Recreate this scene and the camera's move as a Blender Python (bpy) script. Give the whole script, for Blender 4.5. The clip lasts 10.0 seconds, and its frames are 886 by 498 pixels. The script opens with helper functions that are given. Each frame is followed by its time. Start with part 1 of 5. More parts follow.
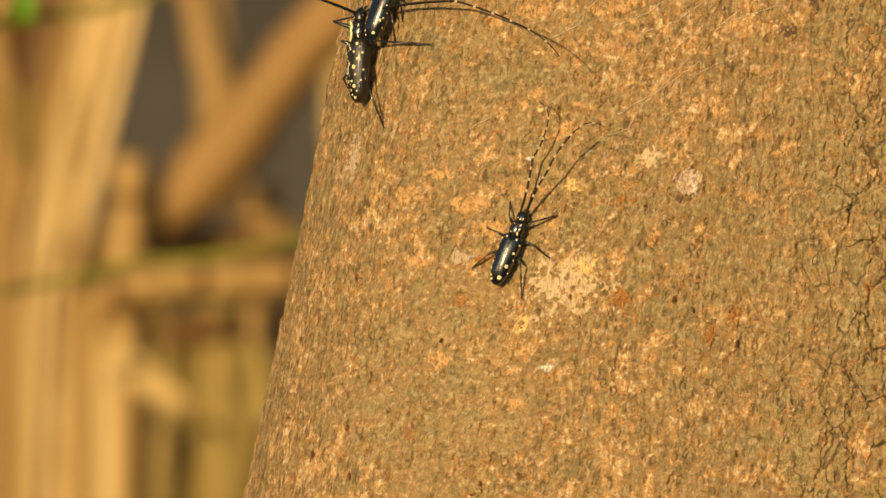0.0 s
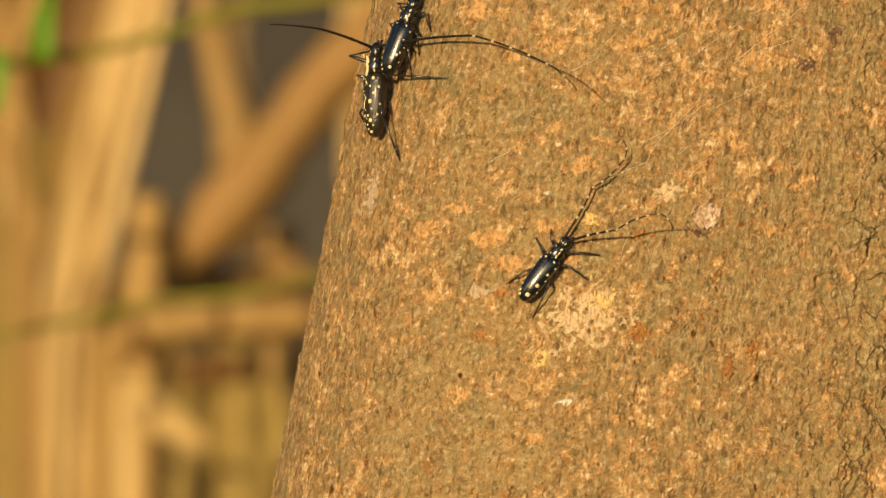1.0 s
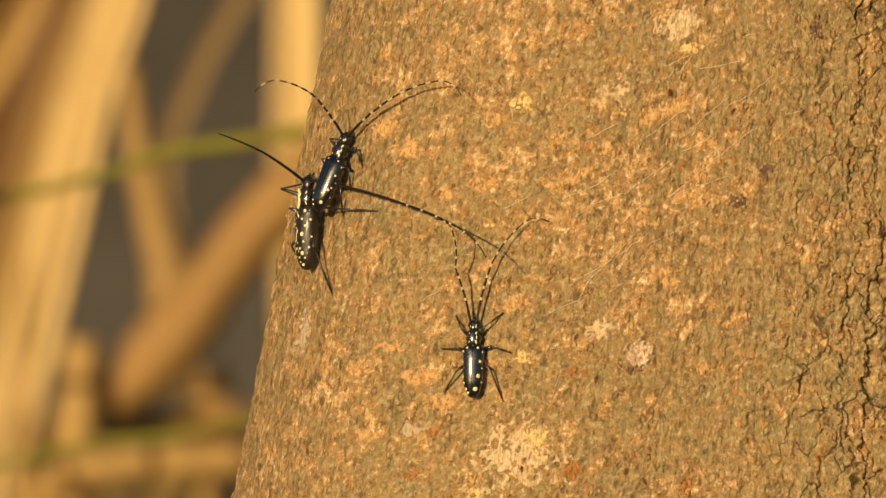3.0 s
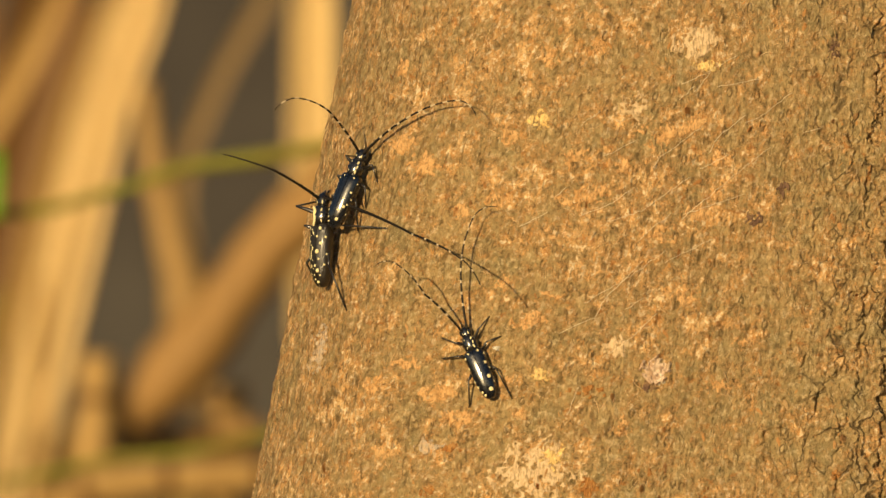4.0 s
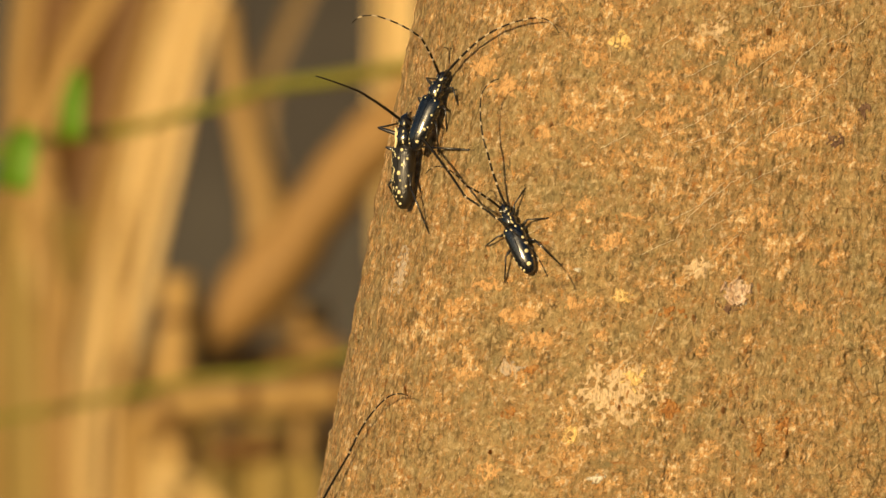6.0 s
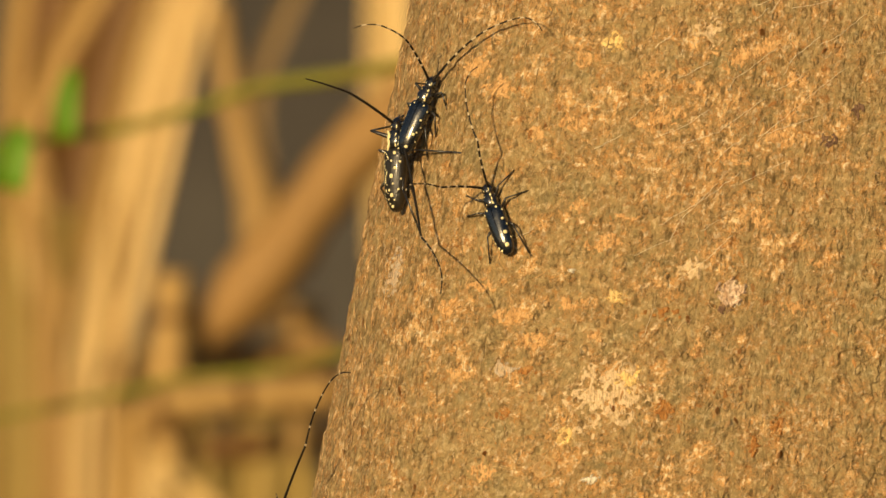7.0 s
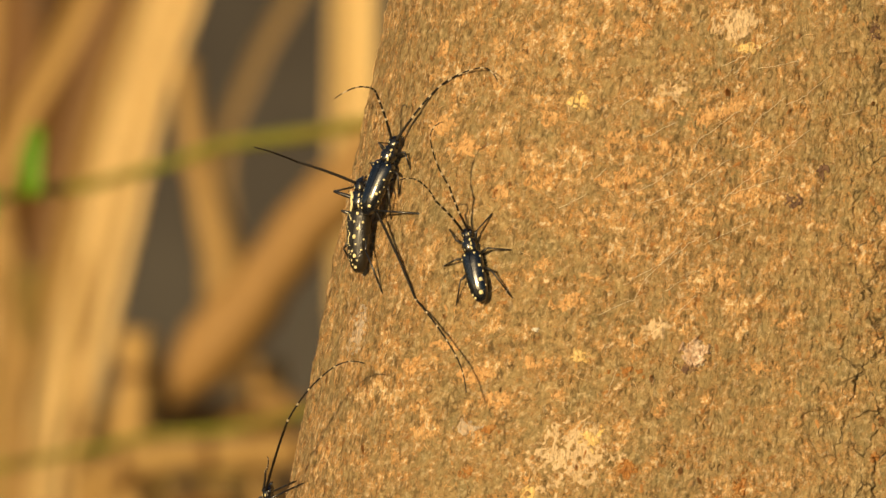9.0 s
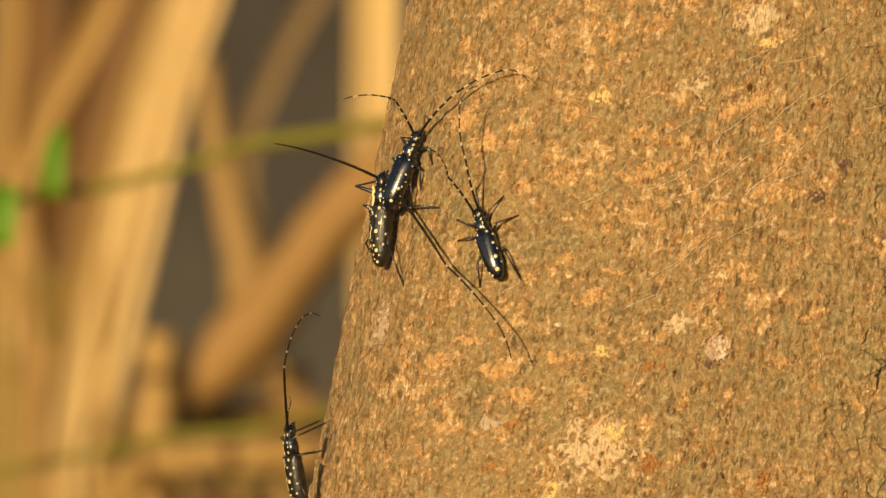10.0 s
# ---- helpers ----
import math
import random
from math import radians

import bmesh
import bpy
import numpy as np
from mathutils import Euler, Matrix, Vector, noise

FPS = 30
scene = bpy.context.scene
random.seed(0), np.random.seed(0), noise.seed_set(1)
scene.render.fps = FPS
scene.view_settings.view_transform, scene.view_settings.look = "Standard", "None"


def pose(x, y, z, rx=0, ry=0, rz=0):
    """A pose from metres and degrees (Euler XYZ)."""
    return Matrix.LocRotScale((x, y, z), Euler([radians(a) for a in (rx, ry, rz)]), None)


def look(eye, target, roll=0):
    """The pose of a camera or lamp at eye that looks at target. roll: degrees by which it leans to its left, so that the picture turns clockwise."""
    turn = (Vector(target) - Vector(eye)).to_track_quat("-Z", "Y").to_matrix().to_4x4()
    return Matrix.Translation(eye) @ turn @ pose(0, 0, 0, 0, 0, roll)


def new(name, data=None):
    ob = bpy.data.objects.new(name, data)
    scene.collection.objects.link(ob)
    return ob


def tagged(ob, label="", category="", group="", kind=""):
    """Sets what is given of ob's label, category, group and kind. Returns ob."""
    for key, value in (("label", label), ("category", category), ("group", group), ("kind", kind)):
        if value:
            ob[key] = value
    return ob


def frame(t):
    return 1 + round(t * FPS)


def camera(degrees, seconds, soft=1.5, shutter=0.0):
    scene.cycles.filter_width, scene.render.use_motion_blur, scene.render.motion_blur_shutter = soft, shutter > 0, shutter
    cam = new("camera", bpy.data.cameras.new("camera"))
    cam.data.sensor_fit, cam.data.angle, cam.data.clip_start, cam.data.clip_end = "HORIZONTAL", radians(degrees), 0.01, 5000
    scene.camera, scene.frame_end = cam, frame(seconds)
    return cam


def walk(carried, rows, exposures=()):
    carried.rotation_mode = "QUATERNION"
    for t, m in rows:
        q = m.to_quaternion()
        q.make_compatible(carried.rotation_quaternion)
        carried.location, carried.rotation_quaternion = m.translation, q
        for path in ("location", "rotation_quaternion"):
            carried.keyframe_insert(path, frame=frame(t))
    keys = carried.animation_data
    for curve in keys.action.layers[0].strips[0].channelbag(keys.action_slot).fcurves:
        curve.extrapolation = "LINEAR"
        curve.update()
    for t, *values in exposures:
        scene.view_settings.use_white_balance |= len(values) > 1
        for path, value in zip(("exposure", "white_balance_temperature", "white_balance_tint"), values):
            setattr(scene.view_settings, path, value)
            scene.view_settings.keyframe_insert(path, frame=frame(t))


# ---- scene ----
LENS = 5.335
EYE = Vector((0.0, 0.0, 1.2))
DIST = 2.2                  # from the lens to the front of the trunk
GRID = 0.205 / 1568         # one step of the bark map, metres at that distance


def ray(i, j):
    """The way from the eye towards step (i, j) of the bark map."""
    return Vector(((i - 784) * GRID, DIST, (441 - j) * GRID)) / DIST


def gaze(i, j, roll, dx=0.0, dz=0.0):
    """A camera pose that looks at step (i, j) of the bark map, its eye shifted by dx, dz millimetres."""
    return look(EYE + Vector((dx, 0, dz)) / 1000, EYE + ray(i, j) * DIST, roll)


cam = camera(LENS, 10.0, soft=1.45)
cam.data.dof.use_dof = True
cam.data.dof.focus_distance = 2.224
cam.data.dof.aperture_fstop = 33.0
walk(cam, [
    (0, gaze(707.9, 736.0, 0.45, 0, 2.8)),
    (0.5, gaze(666.4, 797.3, 0.46, 0, 0.7)),
    (1, gaze(674.9, 675.0, 0.31, 0, 1.2)),
    (1.5, gaze(720.7, 535.2, 0.27, 0, 1.3)),
    (2, gaze(755.3, 464.4, 0.07, 0, 0.3)),
    (2.5, gaze(784.0, 441.0, 0.00, 0, 0.0)),
    (2.7, gaze(789.0, 437.0, 0.03, 0, 0.0)),
    (3.8, gaze(777.8, 404.0, 0.26, 0, 0.0)),
    (4, gaze(764.5, 399.8, 0.29, 0, 0.0)),
    (4.5, gaze(712.7, 416.7, 0.18, 0, -0.2)),
    (5, gaze(668.6, 423.5, 0.11, 0, -0.8)),
    (5.5, gaze(628.0, 475.7, 0.18, 0, -1.3)),
    (5.7, gaze(617.5, 508.0, 0.26, 0, -0.7)),
    (6.8, gaze(638.1, 556.1, 0.06, 0, 3.4)),
    (7, gaze(632.1, 537.0, 0.09, 0, 2.0)),
    (7.5, gaze(628.8, 471.7, 0.07, 0, 1.0)),
    (8, gaze(652.0, 451.8, 0.11, 0, 2.0)),
    (8.5, gaze(688.8, 439.4, 0.38, 0, 2.1)),
    (9, gaze(694.9, 433.5, 0.46, 0, 1.6)),
    (9.5, gaze(674.0, 430.5, 0.17, 0, 1.0)),
    (10, gaze(655.2, 442.0, 0.32, 0, -0.4)),
], exposures=[(0, 0.0), (10, 0.0)])

# ---- light: a low warm sun from behind the camera's left shoulder ----
SUN_AZ, SUN_EL = radians(-29), radians(13)
world = bpy.data.worlds.new("sky")
scene.world = world
world.use_nodes = True
sky = world.node_tree.nodes.new("ShaderNodeTexSky")
sky.sky_type, sky.sun_disc = "NISHITA", False
sky.sun_elevation, sky.sun_rotation = SUN_EL, math.pi + SUN_AZ * -1
world.node_tree.links.new(sky.outputs[0], world.node_tree.nodes["Background"].inputs[0])
world.node_tree.nodes["Background"].inputs[1].default_value = 0.06
sun_data = bpy.data.lights.new("sun", "SUN")
sun_data.energy, sun_data.angle, sun_data.color = 4.3, radians(0.6), (1.0, 0.735, 0.38)
sun = new("sun", sun_data)
sun_way = Vector((math.sin(SUN_AZ) * math.cos(SUN_EL), -math.cos(SUN_AZ) * math.cos(SUN_EL), math.sin(SUN_EL)))
sun.matrix_world = look(EYE + sun_way * 20, EYE)


# ---- materials ----
class Shade:
    """A node material with short calls."""

    def __init__(self, name, rough=0.7, metal=0.0, spec=0.5):
        self.mat = bpy.data.materials.new(name)
        self.mat.use_nodes = True
        self.t = self.mat.node_tree
        self.b = self.t.nodes["Principled BSDF"]
        self.b.inputs["Roughness"].default_value = rough
        self.b.inputs["Metallic"].default_value = metal
        self.b.inputs["Specular IOR Level"].default_value = spec

    def put(self, socket, value):
        if hasattr(value, "is_output"):
            self.t.links.new(value, socket)
        elif isinstance(value, tuple) and len(value) == 3 and socket.type == "RGBA":
            socket.default_value = (*value, 1)
        else:
            socket.default_value = value

    def object_space(self):
        return self.t.nodes.new("ShaderNodeTexCoord").outputs["Object"]

    def attribute(self, name):
        n = self.t.nodes.new("ShaderNodeAttribute")
        n.attribute_name = name
        return n.outputs["Vector"]

    def random(self):
        return self.t.nodes.new("ShaderNodeObjectInfo").outputs["Random"]

    def island(self):
        return self.t.nodes.new("ShaderNodeNewGeometry").outputs["Random Per Island"]

    def scaled(self, vec, sx, sy, sz, shift=0.0):
        n = self.t.nodes.new("ShaderNodeMapping")
        self.put(n.inputs["Vector"], vec)
        n.inputs["Scale"].default_value = (sx, sy, sz)
        n.inputs["Location"].default_value = (shift, shift * 0.7, shift * 1.3)
        return n.outputs[0]

    def noise(self, vec, scale, detail=4.0, rough=0.55, warp=0.0):
        n = self.t.nodes.new("ShaderNodeTexNoise")
        self.put(n.inputs["Vector"], vec)
        n.inputs["Scale"].default_value, n.inputs["Detail"].default_value = scale, detail
        n.inputs["Roughness"].default_value, n.inputs["Distortion"].default_value = rough, warp
        return n.outputs["Fac"]

    def cells(self, vec, scale):
        n = self.t.nodes.new("ShaderNodeTexVoronoi")
        self.put(n.inputs["Vector"], vec)
        n.inputs["Scale"].default_value = scale
        apart = self.t.nodes.new("ShaderNodeSeparateColor")
        self.t.links.new(n.outputs["Color"], apart.inputs[0])
        return n.outputs["Distance"], apart.outputs[0]

    def edges(self, vec, scale):
        n = self.t.nodes.new("ShaderNodeTexVoronoi")
        n.feature = "DISTANCE_TO_EDGE"
        self.put(n.inputs["Vector"], vec)
        n.inputs["Scale"].default_value = scale
        return n.outputs["Distance"]

    def across(self, vec):
        n = self.t.nodes.new("ShaderNodeSeparateXYZ")
        self.put(n.inputs[0], vec)
        return n.outputs[0]

    def warped(self, vec, scale, amount):
        n = self.t.nodes.new("ShaderNodeTexNoise")
        self.put(n.inputs["Vector"], vec)
        n.inputs["Scale"].default_value, n.inputs["Detail"].default_value = scale, 3.0
        m = self.t.nodes.new("ShaderNodeVectorMath")
        m.operation = "MULTIPLY_ADD"
        self.t.links.new(n.outputs["Color"], m.inputs[0])
        m.inputs[1].default_value = (amount, amount, 0)
        self.put(m.inputs[2], vec)
        return m.outputs[0]

    def span(self, value, a, b, lo=0.0, hi=1.0):
        n = self.t.nodes.new("ShaderNodeMapRange")
        n.interpolation_type = "SMOOTHSTEP"
        self.put(n.inputs[0], value)
        for k, x in zip((1, 2, 3, 4), (a, b, lo, hi)):
            n.inputs[k].default_value = x
        return n.outputs[0]

    def sums(self, op, a, b):
        n = self.t.nodes.new("ShaderNodeMath")
        n.operation = op
        self.put(n.inputs[0], a)
        self.put(n.inputs[1], b)
        return n.outputs[0]

    def mix(self, fac, a, b, blend="MIX"):
        n = self.t.nodes.new("ShaderNodeMix")
        n.data_type, n.blend_type = "RGBA", blend
        self.put(n.inputs[0], fac)
        self.put(n.inputs[6], a)
        self.put(n.inputs[7], b)
        return n.outputs[2]

    def colour(self, value):
        self.put(self.b.inputs["Base Color"], value)

    def gloss(self, value):
        self.put(self.b.inputs["Roughness"], value)

    def relief(self, height, dist, strength=1.0):
        n = self.t.nodes.new("ShaderNodeBump")
        n.inputs["Strength"].default_value, n.inputs["Distance"].default_value = strength, dist
        self.put(n.inputs["Height"], height)
        self.t.links.new(n.outputs[0], self.b.inputs["Normal"])


def make_bark():
    """Olive-grey old rind, worn through in ragged orange clusters; pores, short dark strokes, streaks on the young flank, cracks on the old one."""
    s = Shade("bark", 0.85, spec=0.2)
    p = s.attribute("bark")
    old = s.span(s.across(p), -0.012, 0.040)
    rind = s.span(s.across(p), -0.090, -0.045, 1, 0)
    big = s.noise(p, 26, 3)
    blot = s.noise(s.scaled(p, 1, 0.85, 1, 13.0), 70, 5, 0.6, 0.5)
    ragged = s.noise(s.scaled(p, 1, 0.85, 1, 3.1), 170, 9, 0.80, 0.15)
    wisp = s.noise(s.scaled(p, 1, 0.5, 1, 5.3), 440, 5, 0.75, 0.3)
    fleck = s.noise(s.scaled(p, 1, 0.5, 1, 7.7), 680, 5, 0.78, 0.3)
    stroke = s.noise(s.scaled(p, 1, 0.36, 1, 11.0), 640, 4, 0.65, 0.4)
    speck = s.noise(s.scaled(p, 1, 0.75, 1, 31.0), 800, 4, 0.7, 0.2)
    grain = s.noise(s.scaled(p, 1, 0.6, 1, 15.0), 2000, 4, 0.7)
    where = s.sums("ADD", ragged, s.sums("MULTIPLY", s.sums("SUBTRACT", big, 0.5), 0.22))
    where = s.sums("SUBTRACT", where, s.sums("MULTIPLY", old, 0.035))
    fringe = s.span(where, 0.38, 0.52)
    cluster = s.span(where, 0.47, 0.57)
    heart = s.span(where, 0.55, 0.64)
    # the rind: olive to tan
    olive = s.mix(s.span(blot, 0.36, 0.62), (0.295, 0.233, 0.110), (0.40, 0.293, 0.135))
    olive = s.mix(s.span(wisp, 0.44, 0.60, 0, 0.6), olive, (0.52, 0.37, 0.175))
    base = s.mix(s.sums("MULTIPLY", fringe, s.span(speck, 0.44, 0.54, 0.35, 0.85)), olive, (0.50, 0.31, 0.125))
    # worn clusters: orange, with pale flakes and dark pits between them
    worn = s.mix(s.span(fleck, 0.40, 0.58), (0.62, 0.325, 0.11), (0.76, 0.445, 0.18))
    base = s.mix(s.sums("MULTIPLY", cluster, s.span(wisp, 0.38, 0.52, 0.25, 1.0)), base, worn)
    base = s.mix(s.sums("MULTIPLY", s.sums("MULTIPLY", heart, s.span(fleck, 0.44, 0.54)), 0.7), base, (0.88, 0.62, 0.31))
    pale = s.sums("MULTIPLY", s.span(speck, 0.54, 0.59), s.sums("ADD", s.sums("MULTIPLY", cluster, 0.6), 0.32))
    base = s.mix(pale, base, (0.95, 0.76, 0.48))
    pits = s.sums("MULTIPLY", s.span(speck, 0.36, 0.44, 1, 0), s.sums("ADD", s.sums("MULTIPLY", fringe, 0.35), 0.4))
    base = s.mix(pits, base, (0.15, 0.085, 0.034))
    # curled fibres
    curl = s.sums("ABSOLUTE", s.sums("SUBTRACT", s.noise(s.scaled(p, 1, 0.9, 1, 41.0), 230, 3, 0.6, 2.4), 0.5), 0.0)
    curl = s.span(curl, 0.004, 0.026, 1, 0)
    base = s.mix(s.sums("MULTIPLY", curl, s.sums("ADD", s.sums("MULTIPLY", cluster, 0.45), 0.05)), base, (0.88, 0.66, 0.38))
    # pores: dark rings with a tan heart
    pit, pick = s.cells(s.scaled(s.warped(p, 500, 0.0007), 1, 0.62, 1, 2.0), 470)
    chosen = s.span(pick, 0.60, 0.64)
    hole = s.sums("MULTIPLY", s.sums("MULTIPLY", s.span(pit, 0.17, 0.25), s.span(pit, 0.30, 0.42, 1, 0)), chosen)
    lip = s.sums("MULTIPLY", s.span(pit, 0.08, 0.17, 1, 0), chosen)
    base = s.mix(s.sums("MULTIPLY", s.sums("MULTIPLY", hole, 0.6), s.span(fleck, 0.46, 0.56)), base, (0.13, 0.082, 0.034))
    rust = s.sums("MULTIPLY", s.span(s.noise(s.scaled(p, 0.8, 1, 1, 61.0), 300, 4, 0.7, 0.2), 0.60, 0.66), fringe)
    base = s.mix(s.sums("MULTIPLY", rust, 0.7), base, (0.46, 0.19, 0.05))
    base = s.mix(s.sums("MULTIPLY", lip, 0.3), base, (0.62, 0.43, 0.21))
    base = s.mix(s.span(stroke, 0.57, 0.64, 0, 0.65), base, (0.16, 0.105, 0.042))
    base = s.mix(s.span(grain, 0.52, 0.74, 0, 0.35), base, (0.21, 0.145, 0.06))
    # cracks of the old side
    crack = s.span(s.edges(s.scaled(s.warped(p, 330, 0.0045), 1, 0.42, 1, 9.0), 210), 0.006, 0.035, 1, 0)
    crack = s.sums("MULTIPLY", crack, s.span(s.noise(p, 130, 4, 0.65), 0.44, 0.54))
    crack = s.sums("MULTIPLY", crack, s.sums("ADD", s.sums("MULTIPLY", old, 0.9), 0.04))
    base = s.mix(crack, base, (0.07, 0.045, 0.02))
    # long streaks of the young flank
    streak = s.noise(s.scaled(s.warped(p, 160, 0.0012), 1, 0.26, 1, 51.0), 780, 5, 0.72)
    base = s.mix(s.sums("MULTIPLY", rind, s.span(streak, 0.54, 0.62, 0, 0.7)), base, (0.16, 0.10, 0.042))
    base = s.mix(s.sums("MULTIPLY", rind, s.span(streak, 0.34, 0.46, 0.5, 0)), base, (0.62, 0.48, 0.27))
    s.colour(base)
    h = s.sums("ADD", s.sums("MULTIPLY", stroke, -0.9), s.sums("MULTIPLY", wisp, 0.7))
    h = s.sums("ADD", h, s.sums("ADD", s.sums("MULTIPLY", fleck, 0.5), s.sums("MULTIPLY", cluster, s.sums("MULTIPLY", speck, 0.35))))
    h = s.sums("ADD", h, s.sums("ADD", s.sums("MULTIPLY", hole, -0.35), s.sums("MULTIPLY", lip, 0.2)))
    h = s.sums("ADD", h, s.sums("ADD", s.sums("MULTIPLY", curl, 0.2), s.sums("MULTIPLY", crack, -0.8)))
    h = s.sums("SUBTRACT", h, s.sums("MULTIPLY", s.sums("MULTIPLY", streak, rind), 1.5))
    s.relief(s.sums("ADD", h, s.sums("MULTIPLY", grain, 0.4)), 0.0009, 1.0)
    return s.mat


def make_flake(name, a, b, dark, rough=0.8):
    """A bark or lichen scrap: two tones, grain and dark specks."""
    s = Shade(name, rough, spec=0.25)
    p = s.object_space()
    f = s.noise(p, 700, 5, 0.65)
    g = s.noise(s.scaled(p, 1, 1, 0.4, 4.0), 2200, 3, 0.6)
    c = s.mix(s.span(f, 0.35, 0.65), a, b)
    c = s.mix(s.span(g, 0.50, 0.64, 0, 0.75), c, dark)
    c = s.mix(s.span(s.noise(p, 330, 3, 0.7), 0.52, 0.60, 0, 0.3), c, (0.45, 0.31, 0.14))
    s.colour(c)
    s.relief(s.sums("ADD", f, g), 0.0006, 0.8)
    return s.mat


def make_scrap(name, a, b, by_island=False):
    s = Shade(name, 0.85, spec=0.2)
    p = s.object_space()
    r = s.island() if by_island else s.random()
    c = s.mix(r, a, b)
    c = s.mix(s.span(s.noise(p, 1500, 4, 0.6), 0.5, 0.75, 0, 0.5), c, (0.20, 0.13, 0.06))
    s.colour(c)
    s.relief(s.noise(p, 2500, 3), 0.0003, 0.6)
    return s.mat


def make_chitin(name, colour, rough, brown=0.0, coat=0.6, dent=0.00003):
    s = Shade(name, rough, spec=0.8)
    p = s.object_space()
    n = s.noise(p, 1400, 4, 0.6)
    s.colour(s.mix(s.span(n, 0.4, 0.7, 0, 0.6), colour, tuple(c * 0.5 + brown for c in colour)))
    s.gloss(s.span(s.noise(p, 600, 3), 0.3, 0.7, rough * 0.8, rough * 1.4))
    s.put(s.b.inputs["Coat Weight"], coat)
    s.put(s.b.inputs["Coat Roughness"], 0.14)
    s.put(s.b.inputs["Coat IOR"], 1.7)
    s.relief(s.sums("ADD", s.cells(p, 3200)[0], s.sums("MULTIPLY", s.noise(p, 1100, 3, 0.6), 1.5)), dent, 0.3)
    return s.mat


def make_plain(name, a, b, scale, rough=0.6, bump=0.0):
    s = Shade(name, rough, spec=0.35)
    p = s.object_space()
    n = s.noise(p, scale, 4, 0.6)
    s.colour(s.mix(s.span(n, 0.3, 0.7), a, b))
    if bump:
        s.relief(n, bump, 0.7)
    return s.mat


def make_straw(name, a, b, stain):
    """Dry reed: long fibres, blotches, each stem a little different."""
    s = Shade(name, 0.6, spec=0.35)
    p = s.object_space()
    fibre = s.noise(s.scaled(p, 1, 1, 0.03), 260, 4, 0.6)
    blot = s.noise(s.scaled(p, 1, 1, 0.4), 14, 4, 0.6)
    c = s.mix(s.random(), a, b)
    c = s.mix(s.span(fibre, 0.4, 0.7, 0, 0.5), c, tuple(x * 0.6 for x in a))
    c = s.mix(s.span(blot, 0.55, 0.75, 0, 0.7), c, stain)
    s.colour(c)
    s.relief(fibre, 0.002, 0.5)
    return s.mat


BARK = make_bark()
PALE = make_flake("pale_lichen", (0.80, 0.60, 0.37), (0.66, 0.48, 0.27), (0.34, 0.23, 0.12))
YELLOW = make_flake("yellow_lichen", (0.95, 0.72, 0.32), (0.85, 0.58, 0.22), (0.40, 0.24, 0.09))
WHITE = make_flake("white_crumb", (0.92, 0.86, 0.72), (0.75, 0.66, 0.5), (0.3, 0.22, 0.14))
RUST = make_flake("rust_wood", (0.52, 0.25, 0.07), (0.36, 0.15, 0.04), (0.14, 0.06, 0.02))
PINK = make_flake("pink_scar", (0.82, 0.64, 0.47), (0.48, 0.30, 0.18), (0.16, 0.09, 0.06))
KNOT = make_flake("dark_knot", (0.15, 0.085, 0.055), (0.22, 0.13, 0.08), (0.06, 0.035, 0.025))
GREY = make_flake("grey_scar", (0.52, 0.44, 0.34), (0.62, 0.44, 0.27), (0.16, 0.12, 0.09))
ORANGE = make_scrap("orange_scrap", (0.60, 0.30, 0.10), (0.52, 0.36, 0.18))
INNER = make_flake("orange_inner_bark", (0.76, 0.47, 0.21), (0.58, 0.32, 0.12), (0.24, 0.13, 0.05))
SCRAPS = make_scrap("loose_scraps", (0.52, 0.27, 0.09), (0.46, 0.34, 0.17), True)
FIBRES = make_scrap("loose_fibres", (0.95, 0.72, 0.42), (0.74, 0.42, 0.17), True)
SILK = make_plain("silk", (0.95, 0.82, 0.58), (0.85, 0.70, 0.46), 300, 0.5)
CHITIN = make_chitin("black_chitin", (0.010, 0.010, 0.011), 0.22, dent=0.00008)
SHELL = make_chitin("blue_black_shell", (0.005, 0.008, 0.014), 0.24, coat=0.5)
BRONZE = make_chitin("bronze_shell", (0.014, 0.010, 0.005), 0.36, 0.004, 0.12, 0.00030)
LIMB = make_chitin("limb", (0.016, 0.013, 0.010), 0.35)
SPOT = make_plain("yellow_spot", (0.92, 0.84, 0.50), (0.86, 0.73, 0.36), 1500, 0.55)
BAND = make_plain("white_band", (0.74, 0.62, 0.42), (0.62, 0.50, 0.32), 1500, 0.6)
FEELER = make_plain("feeler_black", (0.010, 0.008, 0.006), (0.018, 0.013, 0.009), 900, 0.55)
EYE_BLACK = make_chitin("eye", (0.006, 0.005, 0.005), 0.1)
STRAW = make_straw("dry_reed", (0.48, 0.30, 0.095), (0.39, 0.24, 0.075), (0.24, 0.12, 0.03))
PALE_STRAW = make_straw("bleached_reed", (0.74, 0.53, 0.235), (0.64, 0.45, 0.18), (0.40, 0.24, 0.08))
DULL_STRAW = make_straw("dull_reed", (0.40, 0.25, 0.085), (0.34, 0.205, 0.065), (0.22, 0.12, 0.035))
DIM_STRAW = make_straw("weathered_reed", (0.28, 0.185, 0.075), (0.24, 0.155, 0.06), (0.17, 0.10, 0.035))
OLIVE_STRAW = make_straw("olive_reed", (0.38, 0.265, 0.075), (0.32, 0.23, 0.062), (0.26, 0.18, 0.05))
BRANCHWOOD = make_straw("branch_bark", (0.36, 0.205, 0.062), (0.32, 0.18, 0.055), (0.22, 0.12, 0.036))
